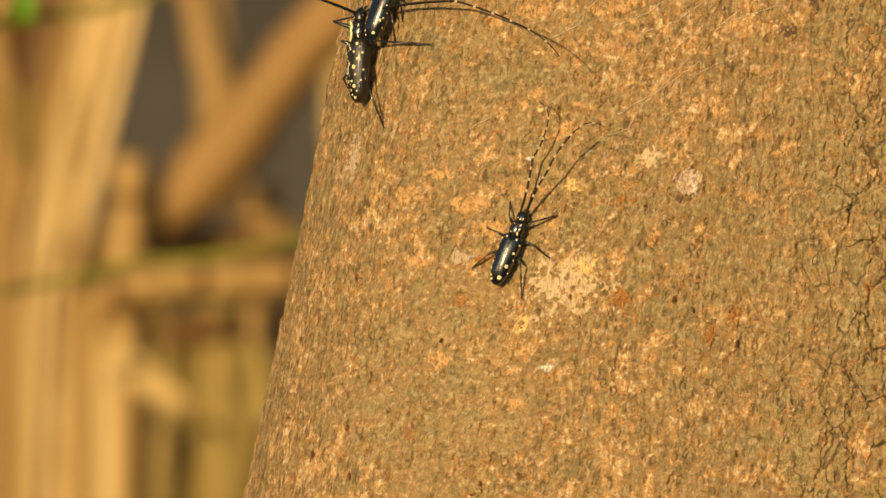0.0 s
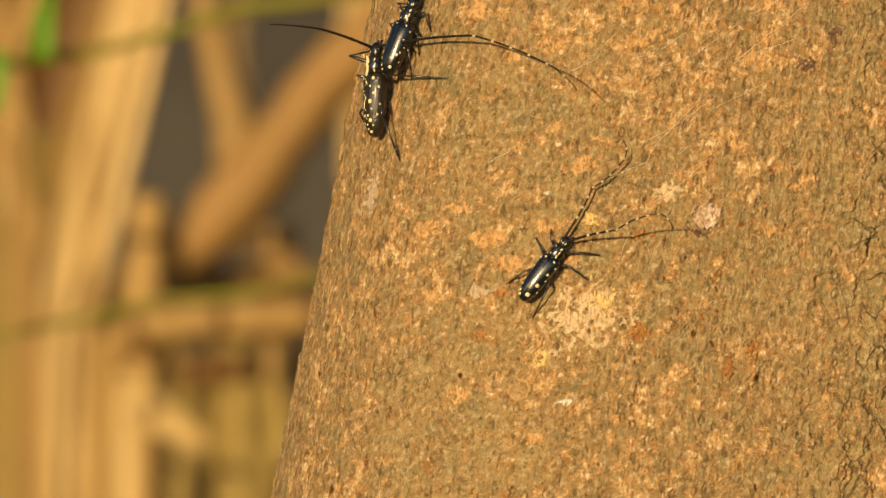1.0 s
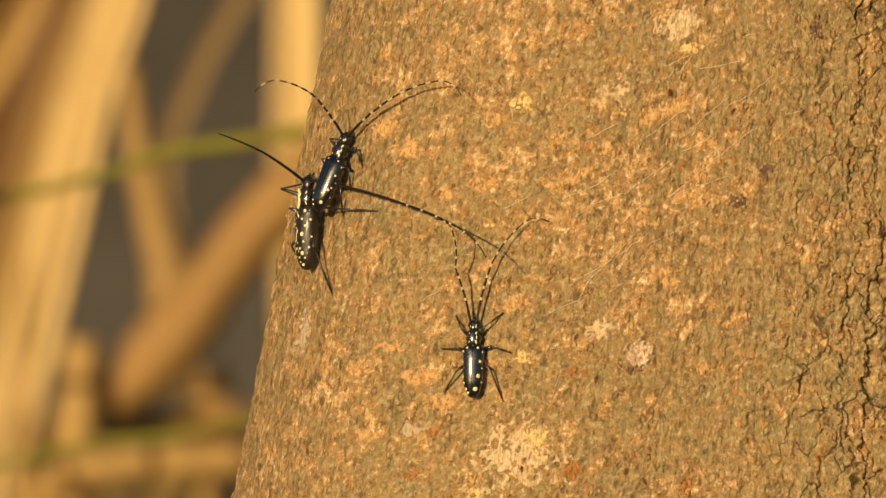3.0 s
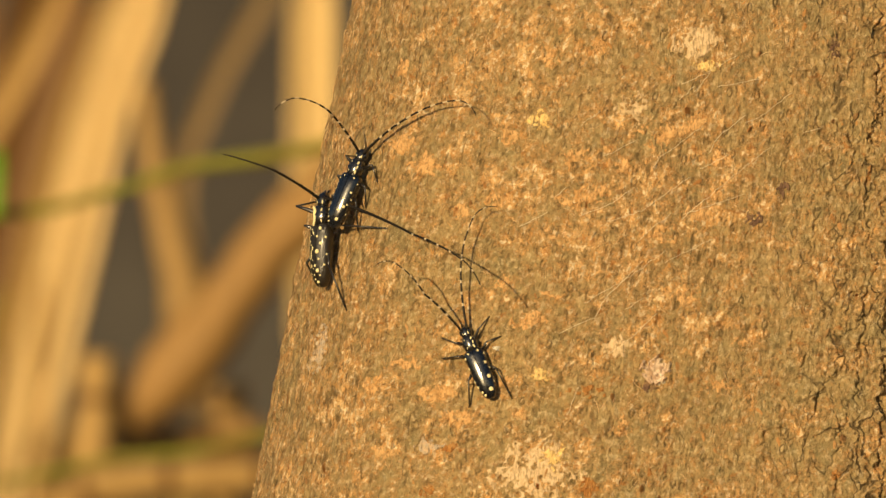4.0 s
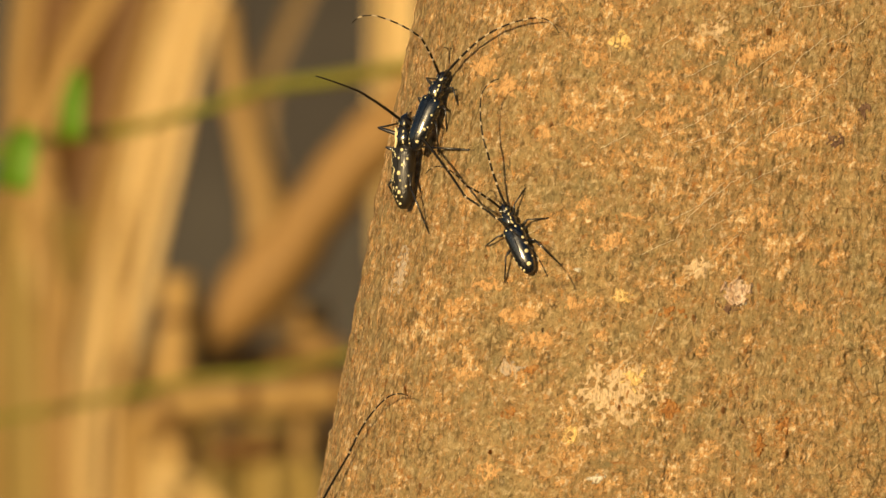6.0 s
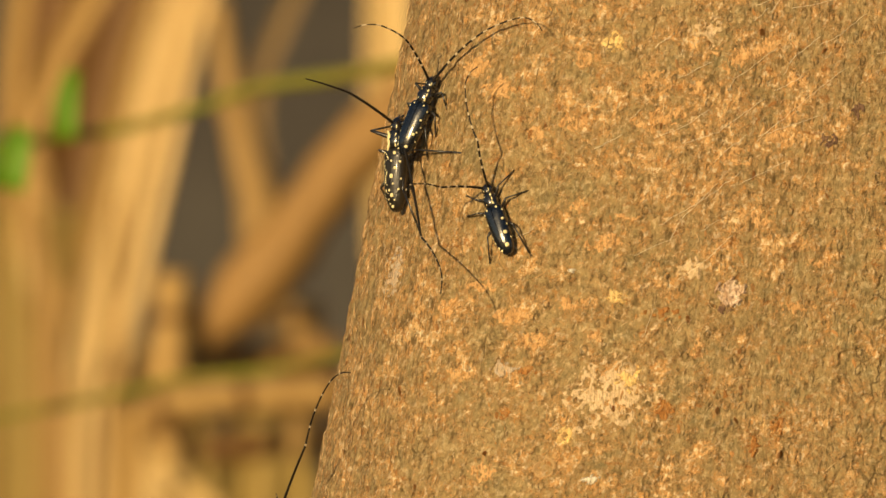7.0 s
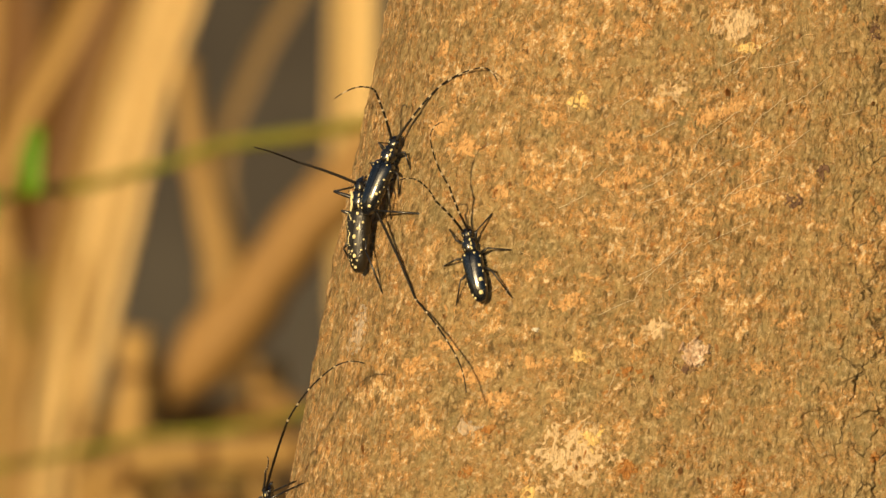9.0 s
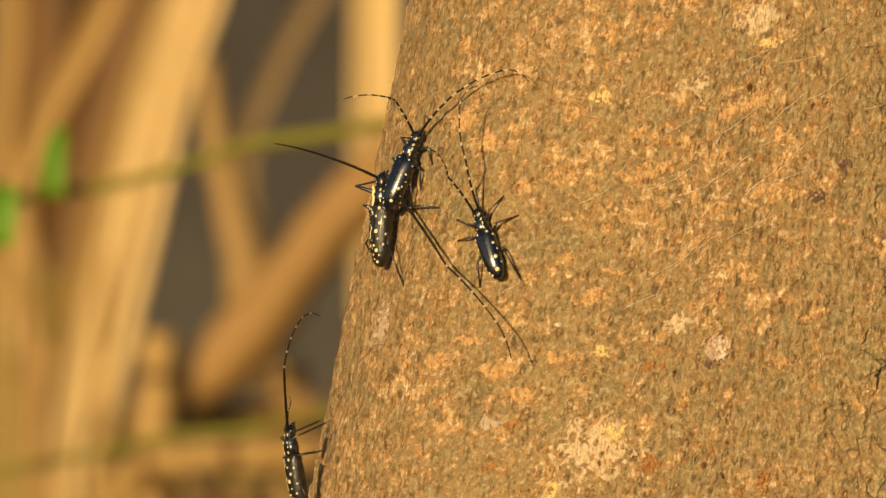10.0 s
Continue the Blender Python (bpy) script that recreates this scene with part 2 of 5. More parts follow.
BROWN_STRAW = make_straw("brown_reed", (0.14, 0.066, 0.015), (0.17, 0.08, 0.019), (0.07, 0.032, 0.008))
LEAF = make_plain("green_leaf", (0.10, 0.25, 0.006), (0.14, 0.26, 0.008), 30, 0.45)
VINE = make_plain("vine", (0.19, 0.205, 0.014), (0.22, 0.18, 0.022), 30, 0.5)
# backdrop tone: the dimness of the reed gaps is put into this colour
BANK = make_plain("dark_bank", (0.084, 0.074, 0.060), (0.056, 0.048, 0.040), 3.0, 0.9, 0.03)
SOIL = make_plain("dry_soil", (0.24, 0.16, 0.08), (0.16, 0.10, 0.05), 5.0, 0.95, 0.02)


# ---- mesh tools ----
def link(name, bm, material, parent=None, smooth=True):
    mesh = bpy.data.meshes.new(name)
    for f in bm.faces:
        f.smooth = smooth
    bm.to_mesh(mesh)
    bm.free()
    for m in material if isinstance(material, list) else [material]:
        mesh.materials.append(m)
    ob = new(name, mesh)
    ob.parent = parent
    return ob


def part(name, bm, material, parent, label=""):
    return tagged(link(name, bm, material, parent), label)


def tube(bm, points, radii, sides=8, mats=None):
    """A tube with capped ends through the points; mats: a material index for each stretch."""
    points = [Vector(p) for p in points]
    rings = []
    up = Vector((0.13, 0.21, 0.97))
    for k, p in enumerate(points):
        d = (points[min(k + 1, len(points) - 1)] - points[max(k - 1, 0)]).normalized()
        if abs(d.dot(up)) > 0.95:
            up = Vector((1, 0.1, 0))
        a = d.cross(up).normalized()
        b = a.cross(d)
        r = radii[k] if isinstance(radii, (list, tuple)) else radii
        rings.append([bm.verts.new(p + (a * math.cos(w) + b * math.sin(w)) * r)
                      for w in (2 * math.pi * n / sides for n in range(sides))])
    for k in range(len(rings) - 1):
        for n in range(sides):
            f = bm.faces.new((rings[k][n], rings[k][(n + 1) % sides], rings[k + 1][(n + 1) % sides], rings[k + 1][n]))
            if mats:
                f.material_index = mats[k]
    bm.faces.new(rings[0][::-1])
    bm.faces.new(rings[-1])
    return bm


def loft(sections, a0=0.0, a1=360.0, sides=16, power=2.0):
    """A body along y from sections (y, half width, half height, centre z), round or a part of the round."""
    bm = bmesh.new()
    closed = a1 - a0 >= 360
    rings = []
    for y, w, h, zc in sections:
        ring = []
        for n in range(sides if closed else sides + 1):
            a = radians(a0 + (a1 - a0) * n / sides)
            c, s = math.cos(a), math.sin(a)
            ring.append(bm.verts.new((math.copysign(abs(c) ** (2 / power), c) * w, y, zc + math.copysign(abs(s) ** (2 / power), s) * h)))
        rings.append(ring)
    for r0, r1 in zip(rings, rings[1:]):
        for n in range(len(r0) if closed else len(r0) - 1):
            m = (n + 1) % len(r0)
            bm.faces.new((r0[n], r0[m], r1[m], r1[n]))
    bm.faces.new(rings[0])
    bm.faces.new(rings[-1][::-1])
    bmesh.ops.recalc_face_normals(bm, faces=bm.faces)
    return bm


# ---- the trunk ----
TRUNK_Y = DIST + 0.105
SPREAD = 0.105              # radius by which angles turn into lengths along the bark


def axis(z):
    return 0.0681 + 0.113 * (z - 1.2)


def girth(z):
    return 0.105 + 0.087 * 0.35 * np.tanh((1.2 - z) / 0.35)


BLUNT = 3.5                 # the trunk's section: blunter than a circle


def spot(i, j, lift=0.0):
    """Where the way through step (i, j) of the bark map meets the trunk, lift metres above its bark; beside the trunk, the point at its flank."""
    w = ray(i, j)
    k = DIST
    for _ in range(12):
        z = EYE.z + w.z * k
        r = girth(z) + lift
        q = min(1.0, abs(w.x * k + EYE.x - axis(z)) / r)
        k = (TRUNK_Y - r * (1 - q ** BLUNT) ** (1 / BLUNT)) / w.y
    return EYE + w * k


def facing(p):
    """The way out of the bark at p."""
    dx, dy = p[0] - axis(p[2]), p[1] - TRUNK_Y
    m = BLUNT - 1
    return Vector((math.copysign(abs(dx) ** m, dx), math.copysign(abs(dy) ** m, dy), 0)).normalized()


def sink(p):
    """How far p lies under (below 0: outside) the bark, as a share of the girth."""
    r = girth(p.z)
    return 1 - (abs((p.x - axis(p.z)) / r) ** BLUNT + abs((p.y - TRUNK_Y) / r) ** BLUNT) ** (1 / BLUNT)


def bark_angle(p):
    return math.atan2(p.x - axis(p.z), TRUNK_Y - p.y)


def chart(i, j):
    """Step (i, j) as lengths along the bark: round the trunk and up."""
    p = spot(i, j)
    return bark_angle(p) * SPREAD, p.z


TABLE = np.random.RandomState(5).rand(9, 256, 256)


def soft(u, v, n):
    """Smooth random field on a unit grid."""
    iu, iv = np.floor(u).astype(int), np.floor(v).astype(int)
    fu, fv = u - iu, v - iv
    fu, fv = fu * fu * (3 - 2 * fu), fv * fv * (3 - 2 * fv)
    t = TABLE[n]
    a, b = iu & 255, iv & 255
    c, d = (iu + 1) & 255, (iv + 1) & 255
    return (t[a, b] * (1 - fu) + t[c, b] * fu) * (1 - fv) + (t[a, d] * (1 - fu) + t[c, d] * fu) * fv


# fissures: broken lines on the bark map, with half width and depth in millimetres
FISSURES = [
    (0.45, 2.2, [(1532, -60), (1530, 60), (1540, 130), (1518, 250), (1512, 330), (1526, 430), (1508, 520), (1505, 600), (1495, 670)]),
    (0.9, 2.2, [(1585, 380), (1560, 500), (1550, 640), (1545, 760), (1536, 900), (1520, 1050)]),
    (0.36, 1.1, [(1425, 120), (1434, 200), (1430, 290), (1432, 380), (1420, 440)]),
    (0.36, 1.3, [(1500, 470), (1478, 520), (1470, 600), (1430, 660), (1412, 740), (1404, 770)]),
    (0.45, 1.5, [(1405, 580), (1390, 632), (1366, 680), (1362, 712), (1340, 722), (1338, 780)]),
    (0.32, 0.9, [(1452, -40), (1462, 60), (1456, 150), (1470, 240), (1462, 330), (1455, 430), (1446, 520)]),
    (0.32, 0.9, [(1490, 150), (1484, 260), (1492, 350), (1480, 440), (1486, 520)]),
    (0.45, 1.5, [(1466, 700), (1458, 790), (1470, 880)]), (0.45, 1.5, [(1440, 330), (1424, 352), (1418, 395)]),
    (0.45, 1.5, [(1512, 330), (1490, 352), (1478, 400)]), (0.45, 1.5, [(1508, 520), (1480, 548), (1462, 560)]),
    (0.45, 1.5, [(1275, 490), (1262, 525)]),
    (0.45, 1.5, [(1435, 640), (1408, 730), (1400, 770)]),
    (0.40, 1.2, [(1237, 840), (1222, 882), (1215, 930), (1190, 1010)]),
    (0.40, 1.2, [(1590, -60), (1585, 100), (1560, 190), (1548, 330), (1550, 420)]),
    (0.40, 1.3, [(1395, 900), (1378, 980), (1390, 1080), (1370, 1180)]),
    (0.40, 1.3, [(1450, 860), (1440, 960), (1425, 1060), (1432, 1200)]),
    (0.95, 2.2, [(486, 655), (474, 700), (460, 735), (448, 775)]),
    (0.50, 1.6, [(424, 985), (418, 1005)]),
    (0.45, 1.5, [(446, 1020), (430, 1050)]),
]


def side_cracks():
    """Short jagged cracks over the old side of the trunk, mostly upright, some with a spur."""
    rnd = random.Random(21)
    made = []
    for _ in range(36):
        i, j = 1290 + 300 * rnd.random() ** 0.6, rnd.uniform(-60, 1180)
        line, n = [(i, j)], rnd.randint(3, 7)
        for _ in range(n):
            i, j = i + rnd.gauss(-3, 9), j + rnd.uniform(10, 30)
            line.append((i, j))
        made.append((rnd.uniform(0.15, 0.26), rnd.uniform(0.5, 1.0), line))
        if rnd.random() < 0.5:
            i, j = line[len(line) // 2]
            side = rnd.choice((-1, 1))
            made.append((0.17, 0.7, [(i, j), (i + side * rnd.uniform(8, 18), j + rnd.uniform(-6, 8)), (i + side * rnd.uniform(20, 32), j + rnd.uniform(-10, 16))]))
    return made


CRACKS = [(half * 0.58, deep * 0.8, [chart(*q) for q in line]) for half, deep, line in FISSURES] + \
    [(half, deep, [chart(*q) for q in line]) for half, deep, line in side_cracks()]


def depth(u, v):
    """Relief of the bark in metres at lengths u round and v up."""
    d = 1.6 * (soft(u / 0.034, v / 0.07, 0) - 0.5) + 0.7 * (soft(u / 0.009, v / 0.02, 1) - 0.5)
    d += 0.4 * (soft(u / 0.0021, v / 0.0055, 2) - 0.5) + 0.35 * (soft(u / 0.0009, v / 0.0022, 3) - 0.5)
    rind = 0.5 - 0.5 * np.tanh((u + 0.085) / 0.02)
    d += rind * (0.5 * (soft(u / 0.0030, v / 0.0085, 6) - 0.5) + 0.6 * (soft(u / 0.0012, v / 0.0028, 7) - 0.5))
    pit = soft(u / 0.0019, v / 0.0042, 4)
    d -= 0.35 * np.clip((pit - 0.70) / 0.2, 0, 1)
    scale = soft(u / 0.0042, v / 0.0058, 5)
    d += 0.2 * np.clip((scale - 0.55) / 0.1, 0, 1)
    old = 0.5 + 0.5 * np.tanh((u - 0.030) / 0.012)
    d += old * 0.6 * (np.abs(soft(u / 0.007, v / 0.016, 6) - 0.5) * 2 - 0.35)
    uu = u + 0.0018 * (soft(u / 0.004, v / 0.0045, 7) - 0.5) + 0.0017 * (soft(u / 0.0016, v / 0.0015, 8) - 0.5) + 0.0009 * (soft(u / 0.0008, v / 0.0007, 1) - 0.5)
    for half, deep, pts in CRACKS:
        lo, hi = min(q[1] for q in pts) - 0.004, max(q[1] for q in pts) + 0.004
        near = (v > lo) & (v < hi) & (u > min(q[0] for q in pts) - 0.006) & (u < max(q[0] for q in pts) + 0.006)
        if not near.any():
            continue
        un, vn = uu[near], v[near]
        best = np.full(un.shape, 1.0)
        for (ua, va), (ub, vb) in zip(pts, pts[1:]):
            l2 = (ub - ua) ** 2 + (vb - va) ** 2
            s = np.clip(((un - ua) * (ub - ua) + (vn - va) * (vb - va)) / l2, 0, 1)
            best = np.minimum(best, np.hypot(un - ua - s * (ub - ua), vn - va - s * (vb - va)))
        w = half / 1000 * (0.45 + 1.3 * soft(un / 0.003, vn / 0.004, 3) ** 2)
        d[near] -= deep * np.exp(-(best / w) ** 2) - 0.25 * np.exp(-(best / (3.5 * w)) ** 2)
    return d / 1000


def surface(u, v, lift=0.0):
    """Points of the bark at lengths u, v (arrays)."""
    a = u / SPREAD
    blunt = (np.abs(np.sin(a)) ** BLUNT + np.abs(np.cos(a)) ** BLUNT) ** (-1 / BLUNT)
    r = girth(v) * blunt + depth(u, v) + lift
    return np.stack([axis(v) + r * np.sin(a), TRUNK_Y - r * np.cos(a), v], -1)


def build_trunk():
    fine = 0.0003
    us = np.concatenate([np.linspace(-math.pi * SPREAD, -0.200, 40)[:-1], np.arange(-0.200, 0.062, fine),
                         np.linspace(0.062, math.pi * SPREAD, 60)])
    vs = np.concatenate([np.linspace(0.0, 1.085, 60)[:-1], np.arange(1.085, 1.275, fine), np.linspace(1.275, 2.7, 70), [2.7]])
    u, v = np.meshgrid(us, vs)
    pts = surface(u.ravel(), v.ravel())
    pts[-len(us):] = (axis(2.7), TRUNK_Y, 2.72)
    rows, cols = u.shape
    grid = np.arange(rows * cols).reshape(rows, cols)
    quads = np.stack([grid[:-1, :-1], grid[:-1, 1:], grid[1:, 1:], grid[1:, :-1]], -1).reshape(-1, 4)
    mesh = bpy.data.meshes.new("tree_trunk")
    mesh.vertices.add(len(pts))
    mesh.vertices.foreach_set("co", pts.astype(np.float32).ravel())
    mesh.loops.add(quads.size)
    mesh.loops.foreach_set("vertex_index", quads.astype(np.int32).ravel())
    mesh.polygons.add(len(quads))
    mesh.polygons.foreach_set("loop_start", (np.arange(len(quads)) * 4).astype(np.int32))
    mesh.polygons.foreach_set("use_smooth", np.ones(len(quads), dtype=bool))
    at = mesh.attributes.new("bark", "FLOAT_VECTOR", "POINT")
    at.data.foreach_set("vector", np.stack([u.ravel(), v.ravel(), 0 * u.ravel()], -1).astype(np.float32).ravel())
    mesh.update()
    mesh.validate()
    mesh.materials.append(BARK)
    return tagged(new("tree_trunk", mesh), "leaning tree trunk with rough orange-brown fissured bark", "tree trunk")


trunk = build_trunk()


def patch(name, i, j, wide, tall, material, label, seed, thick=0.25, ragged=1.0, rim=0.0):
    """A thin scab that lies on the bark round step (i, j): ragged, with gaps, domed or with a raised rim. Sizes in millimetres."""
    u0, v0 = chart(i, j)
    cell = 0.00020
    nu, nv = int(wide * 0.8 / 1000 / cell) + 2, int(tall * 0.8 / 1000 / cell) + 2
    u, v = np.meshgrid(np.arange(-nu, nu + 1) * cell, np.arange(-nv, nv + 1) * cell)
    q2 = (u / (wide / 2000)) ** 2 + (v / (tall / 2000)) ** 2
    s = seed * 7.3
    e = min(1.0, wide / 10)
    f = 0.8 - q2 + ragged * (1.3 * (soft(u / 0.0022 / e + s, v / 0.0026 / e + s, 1) - 0.5) + 1.5 * (soft(u / 0.0010 / e + s, v / 0.0012 / e - s, 2) - 0.5)
                             + 1.3 * (soft(u / 0.0005 - s, v / 0.0006, 3) - 0.5))
    top = np.clip(f * 2.5, 0, 1) * thick + rim * np.exp(-((np.sqrt(q2) - 0.8) / 0.18) ** 2) + 0.12 * (soft(u / 0.0005, v / 0.0006 + s, 4) - 0.5)
    top = np.where(f > 0.12, top, -0.3)
    pts = surface((u + u0).ravel(), (v + v0).ravel(), top.ravel() / 1000)
    cols = u.shape[1]
    bm = bmesh.new()
    made = {}
    for a in range(u.shape[0] - 1):
        for b in range(cols - 1):
            if max(f[a, b], f[a + 1, b], f[a, b + 1], f[a + 1, b + 1]) < 0.12:
                continue
            ring = []
            for k in (a * cols + b, a * cols + b + 1, (a + 1) * cols + b + 1, (a + 1) * cols + b):
                if k not in made:
                    made[k] = bm.verts.new(pts[k])
                ring.append(made[k])
            bm.faces.new(ring)
    return part(name, bm, material, trunk, label)


def marks():
    k = 0.1307
    patch("pale_patch", 930, 795, 142 * k, 115 * k, PALE, "bleached scraped patch of bark", 1, 0.12, 1.1)
    patch("pale_patch", 962, 768, 34 * k, 44 * k, YELLOW, "bleached yellow patch of bark", 2, 0.3, 1.1)
    patch("scar", 1142, 612, 58 * k, 62 * k, PINK, "round pinkish scar with a raised rim", 3, 0.2, 0.4, 0.7)
    patch("lichen", 940, 620, 28 * k, 30 * k, YELLOW, "pale yellow lichen crumb", 4, 0.5, 1.1)
    patch("crumb", 1152, 630, 16 * k, 22 * k, WHITE, "white crumb", 51, 0.5, 1.0)
    patch("knot", 1132, 640, 26 * k, 22 * k, KNOT, "small dark knot", 52, 0.3, 1.1)
    patch("lichen", 1075, 572, 46 * k, 34 * k, PALE, "pale tan lichen patch", 5, 0.3, 1.1)
    patch("lichen", 935, 170, 34 * k, 32 * k, YELLOW, "pale yellow lichen crumb", 6, 0.4, 1.1)
    patch("lichen", 1100, 150, 60 * k, 50 * k, PALE, "pale tan lichen patch", 7, 0.3, 1.1)
    patch("lichen", 1205, 30, 90 * k, 60 * k, PALE, "pale tan lichen patch", 8, 0.3, 1.2)
    patch("lichen", 1235, 68, 50 * k, 30 * k, YELLOW, "pale yellow lichen crumb", 28, 0.3, 1.2)
    patch("borehole", 848, 868, 26 * k, 38 * k, YELLOW, "oval bore mark with a yellow rim", 9, 0.0, 0.4, 0.7)
    patch("borehole", 812, 925, 40 * k, 44 * k, ORANGE, "oval bore mark with an orange rim", 10, -0.2, 0.5, 0.6)
    patch("crumb", 895, 944, 26 * k, 16 * k, WHITE, "white crumb", 11, 0.7, 1.1)
    patch("crumb", 862, 574, 9 * k, 11 * k, WHITE, "white crumb", 12, 0.7, 0.9)
    patch("rust_fleck", 780, 752, 34 * k, 16 * k, RUST, "rust-orange splinter", 13, 0.4, 1.1)
    patch("rust_fleck", 738, 830, 26 * k, 16 * k, RUST, "rust-orange splinter", 14, 0.4, 1.1)
    patch("rust_fleck", 1025, 820, 30 * k, 30 * k, RUST, "rust-orange splinter", 15, 0.3, 1.1)
    patch("rust_fleck", 1183, 880, 18 * k, 44 * k, RUST, "rust-orange splinter", 16, 0.4, 1.1)
    patch("rust_fleck", 1462, 795, 14 * k, 26 * k, RUST, "rust-orange splinter", 17, 0.4, 0.8)
    patch("rust_fleck", 1518, 262, 8 * k, 40 * k, RUST, "rust-orange splinter", 18, 0.1, 0.8)
    patch("knot", 1366, 290, 26 * k, 30 * k, KNOT, "small dark knot", 19, 0.3, 0.9)
    patch("knot", 1312, 343, 42 * k, 24 * k, KNOT, "small dark knot", 20, 0.2, 1.1)
    patch("knot", 1456, 42, 26 * k, 40 * k, KNOT, "small dark knot", 21, 0.2, 1.1)
    patch("grey_scar", 544, 580, 60 * k, 90 * k, GREY, "grey weathered scar", 22, 0.4, 0.9)
    patch("grey_scar", 735, 748, 46 * k, 26 * k, GREY, "grey weathered scar", 23, 0.3, 1.1)
    for n, (i, j) in enumerate([(800, 332), (862, 312), (995, 312), (912, 525), (690, 80), (1000, 235), (700, 600), (760, 655),
                                (955, 60), (1035, 45), (690, 215), (735, 250), (1255, 240), (1210, 176), (1155, 370), (855, 632), (1085, 712), (1150, 205), (880, 200),
                                (1040, 300), (640, 640), (660, 760), (790, 700), (1225, 330), (905, 690), (1250, 640), (1190, 480), (590, 330), (840, 1010), (700, 930)]):
        patch("orange_blotch", i, j, (30 + 9 * (n % 4)) * k, (24 + 6 * (n % 3)) * k, INNER, "orange flake of inner bark", 40 + n, 0.2, 1.5)
    for n, (i, j, wide, tall) in enumerate([(1165, 190, 80, 24), (1025, 650, 56, 20), (1225, 850, 20, 52), (1120, 792, 50, 16), (1300, 560, 40, 14), (960, 480, 40, 16),
                                            (1245, 300, 16, 34), (870, 460, 22, 30), (1090, 250, 60, 20)]):
        patch("rust_fleck", i, j, wide * k, tall * k, RUST if n in (1, 2, 3) else INNER, "rust-orange splinter", 90 + n, 0.3, 1.6)


marks()


def silk(points, r=0.065):
    line = []
    rnd = random.Random(int(points[0][0]))
    for a, b in zip(points, points[1:]):
        n = max(2, int(math.hypot(b[0] - a[0], b[1] - a[1]) / 8))
        for m in range(n):
            q = m / n
            u, v = chart(a[0] + (b[0] - a[0]) * q + rnd.uniform(-1.4, 1.4), a[1] + (b[1] - a[1]) * q + rnd.uniform(-1.4, 1.4))
            line.append(surface(np.array([u]), np.array([v]), 0.0003)[0])
    ob = link("silk_thread", tube(bmesh.new(), line, r / 1000, 5), SILK)
    return tagged(ob, "pale silk strand stuck along the bark", "silk strand", "silk strands on the bark")


for strand in ([(1285, 55), (1240, 80), (1180, 110)], [(1210, 110), (1175, 140)], [(1110, 205), (1045, 238)],
               [(1120, 420), (1060, 480), (1035, 520), (965, 552)], [(1170, 335), (1130, 365), (1108, 388)],
               [(1270, 230), (1210, 260)], [(1060, 185), (1052, 205)], [(985, 290), (960, 312)], [(1240, 380), (1150, 425)],
               [(1400, 190), (1440, 180)], [(1236, 84), (1204, 128)], [(1300, 160), (1250, 200), (1232, 236)], [(1200, 270), (1120, 330), (1050, 352)],
               [(1090, 505), (1130, 480)], [(760, 520), (800, 495)], [(1010, 640), (985, 700)], [(1250, 110), (1330, 95)], [(1300, 300), (1180, 340)], [(900, 360), (960, 330)],
               [(1345, 215), (1300, 250), (1240, 300), (1180, 350)], [(1160, 400), (1085, 455), (1010, 500)], [(1225, 180), (1150, 235), (1130, 262)],
               [(1050, 590), (1095, 560), (1150, 505)], [(1380, 120), (1330, 160), (1290, 178)], [(1010, 180), (1050, 150)], [(1105, 290), (1060, 320), (1000, 345)]):
    silk(strand)


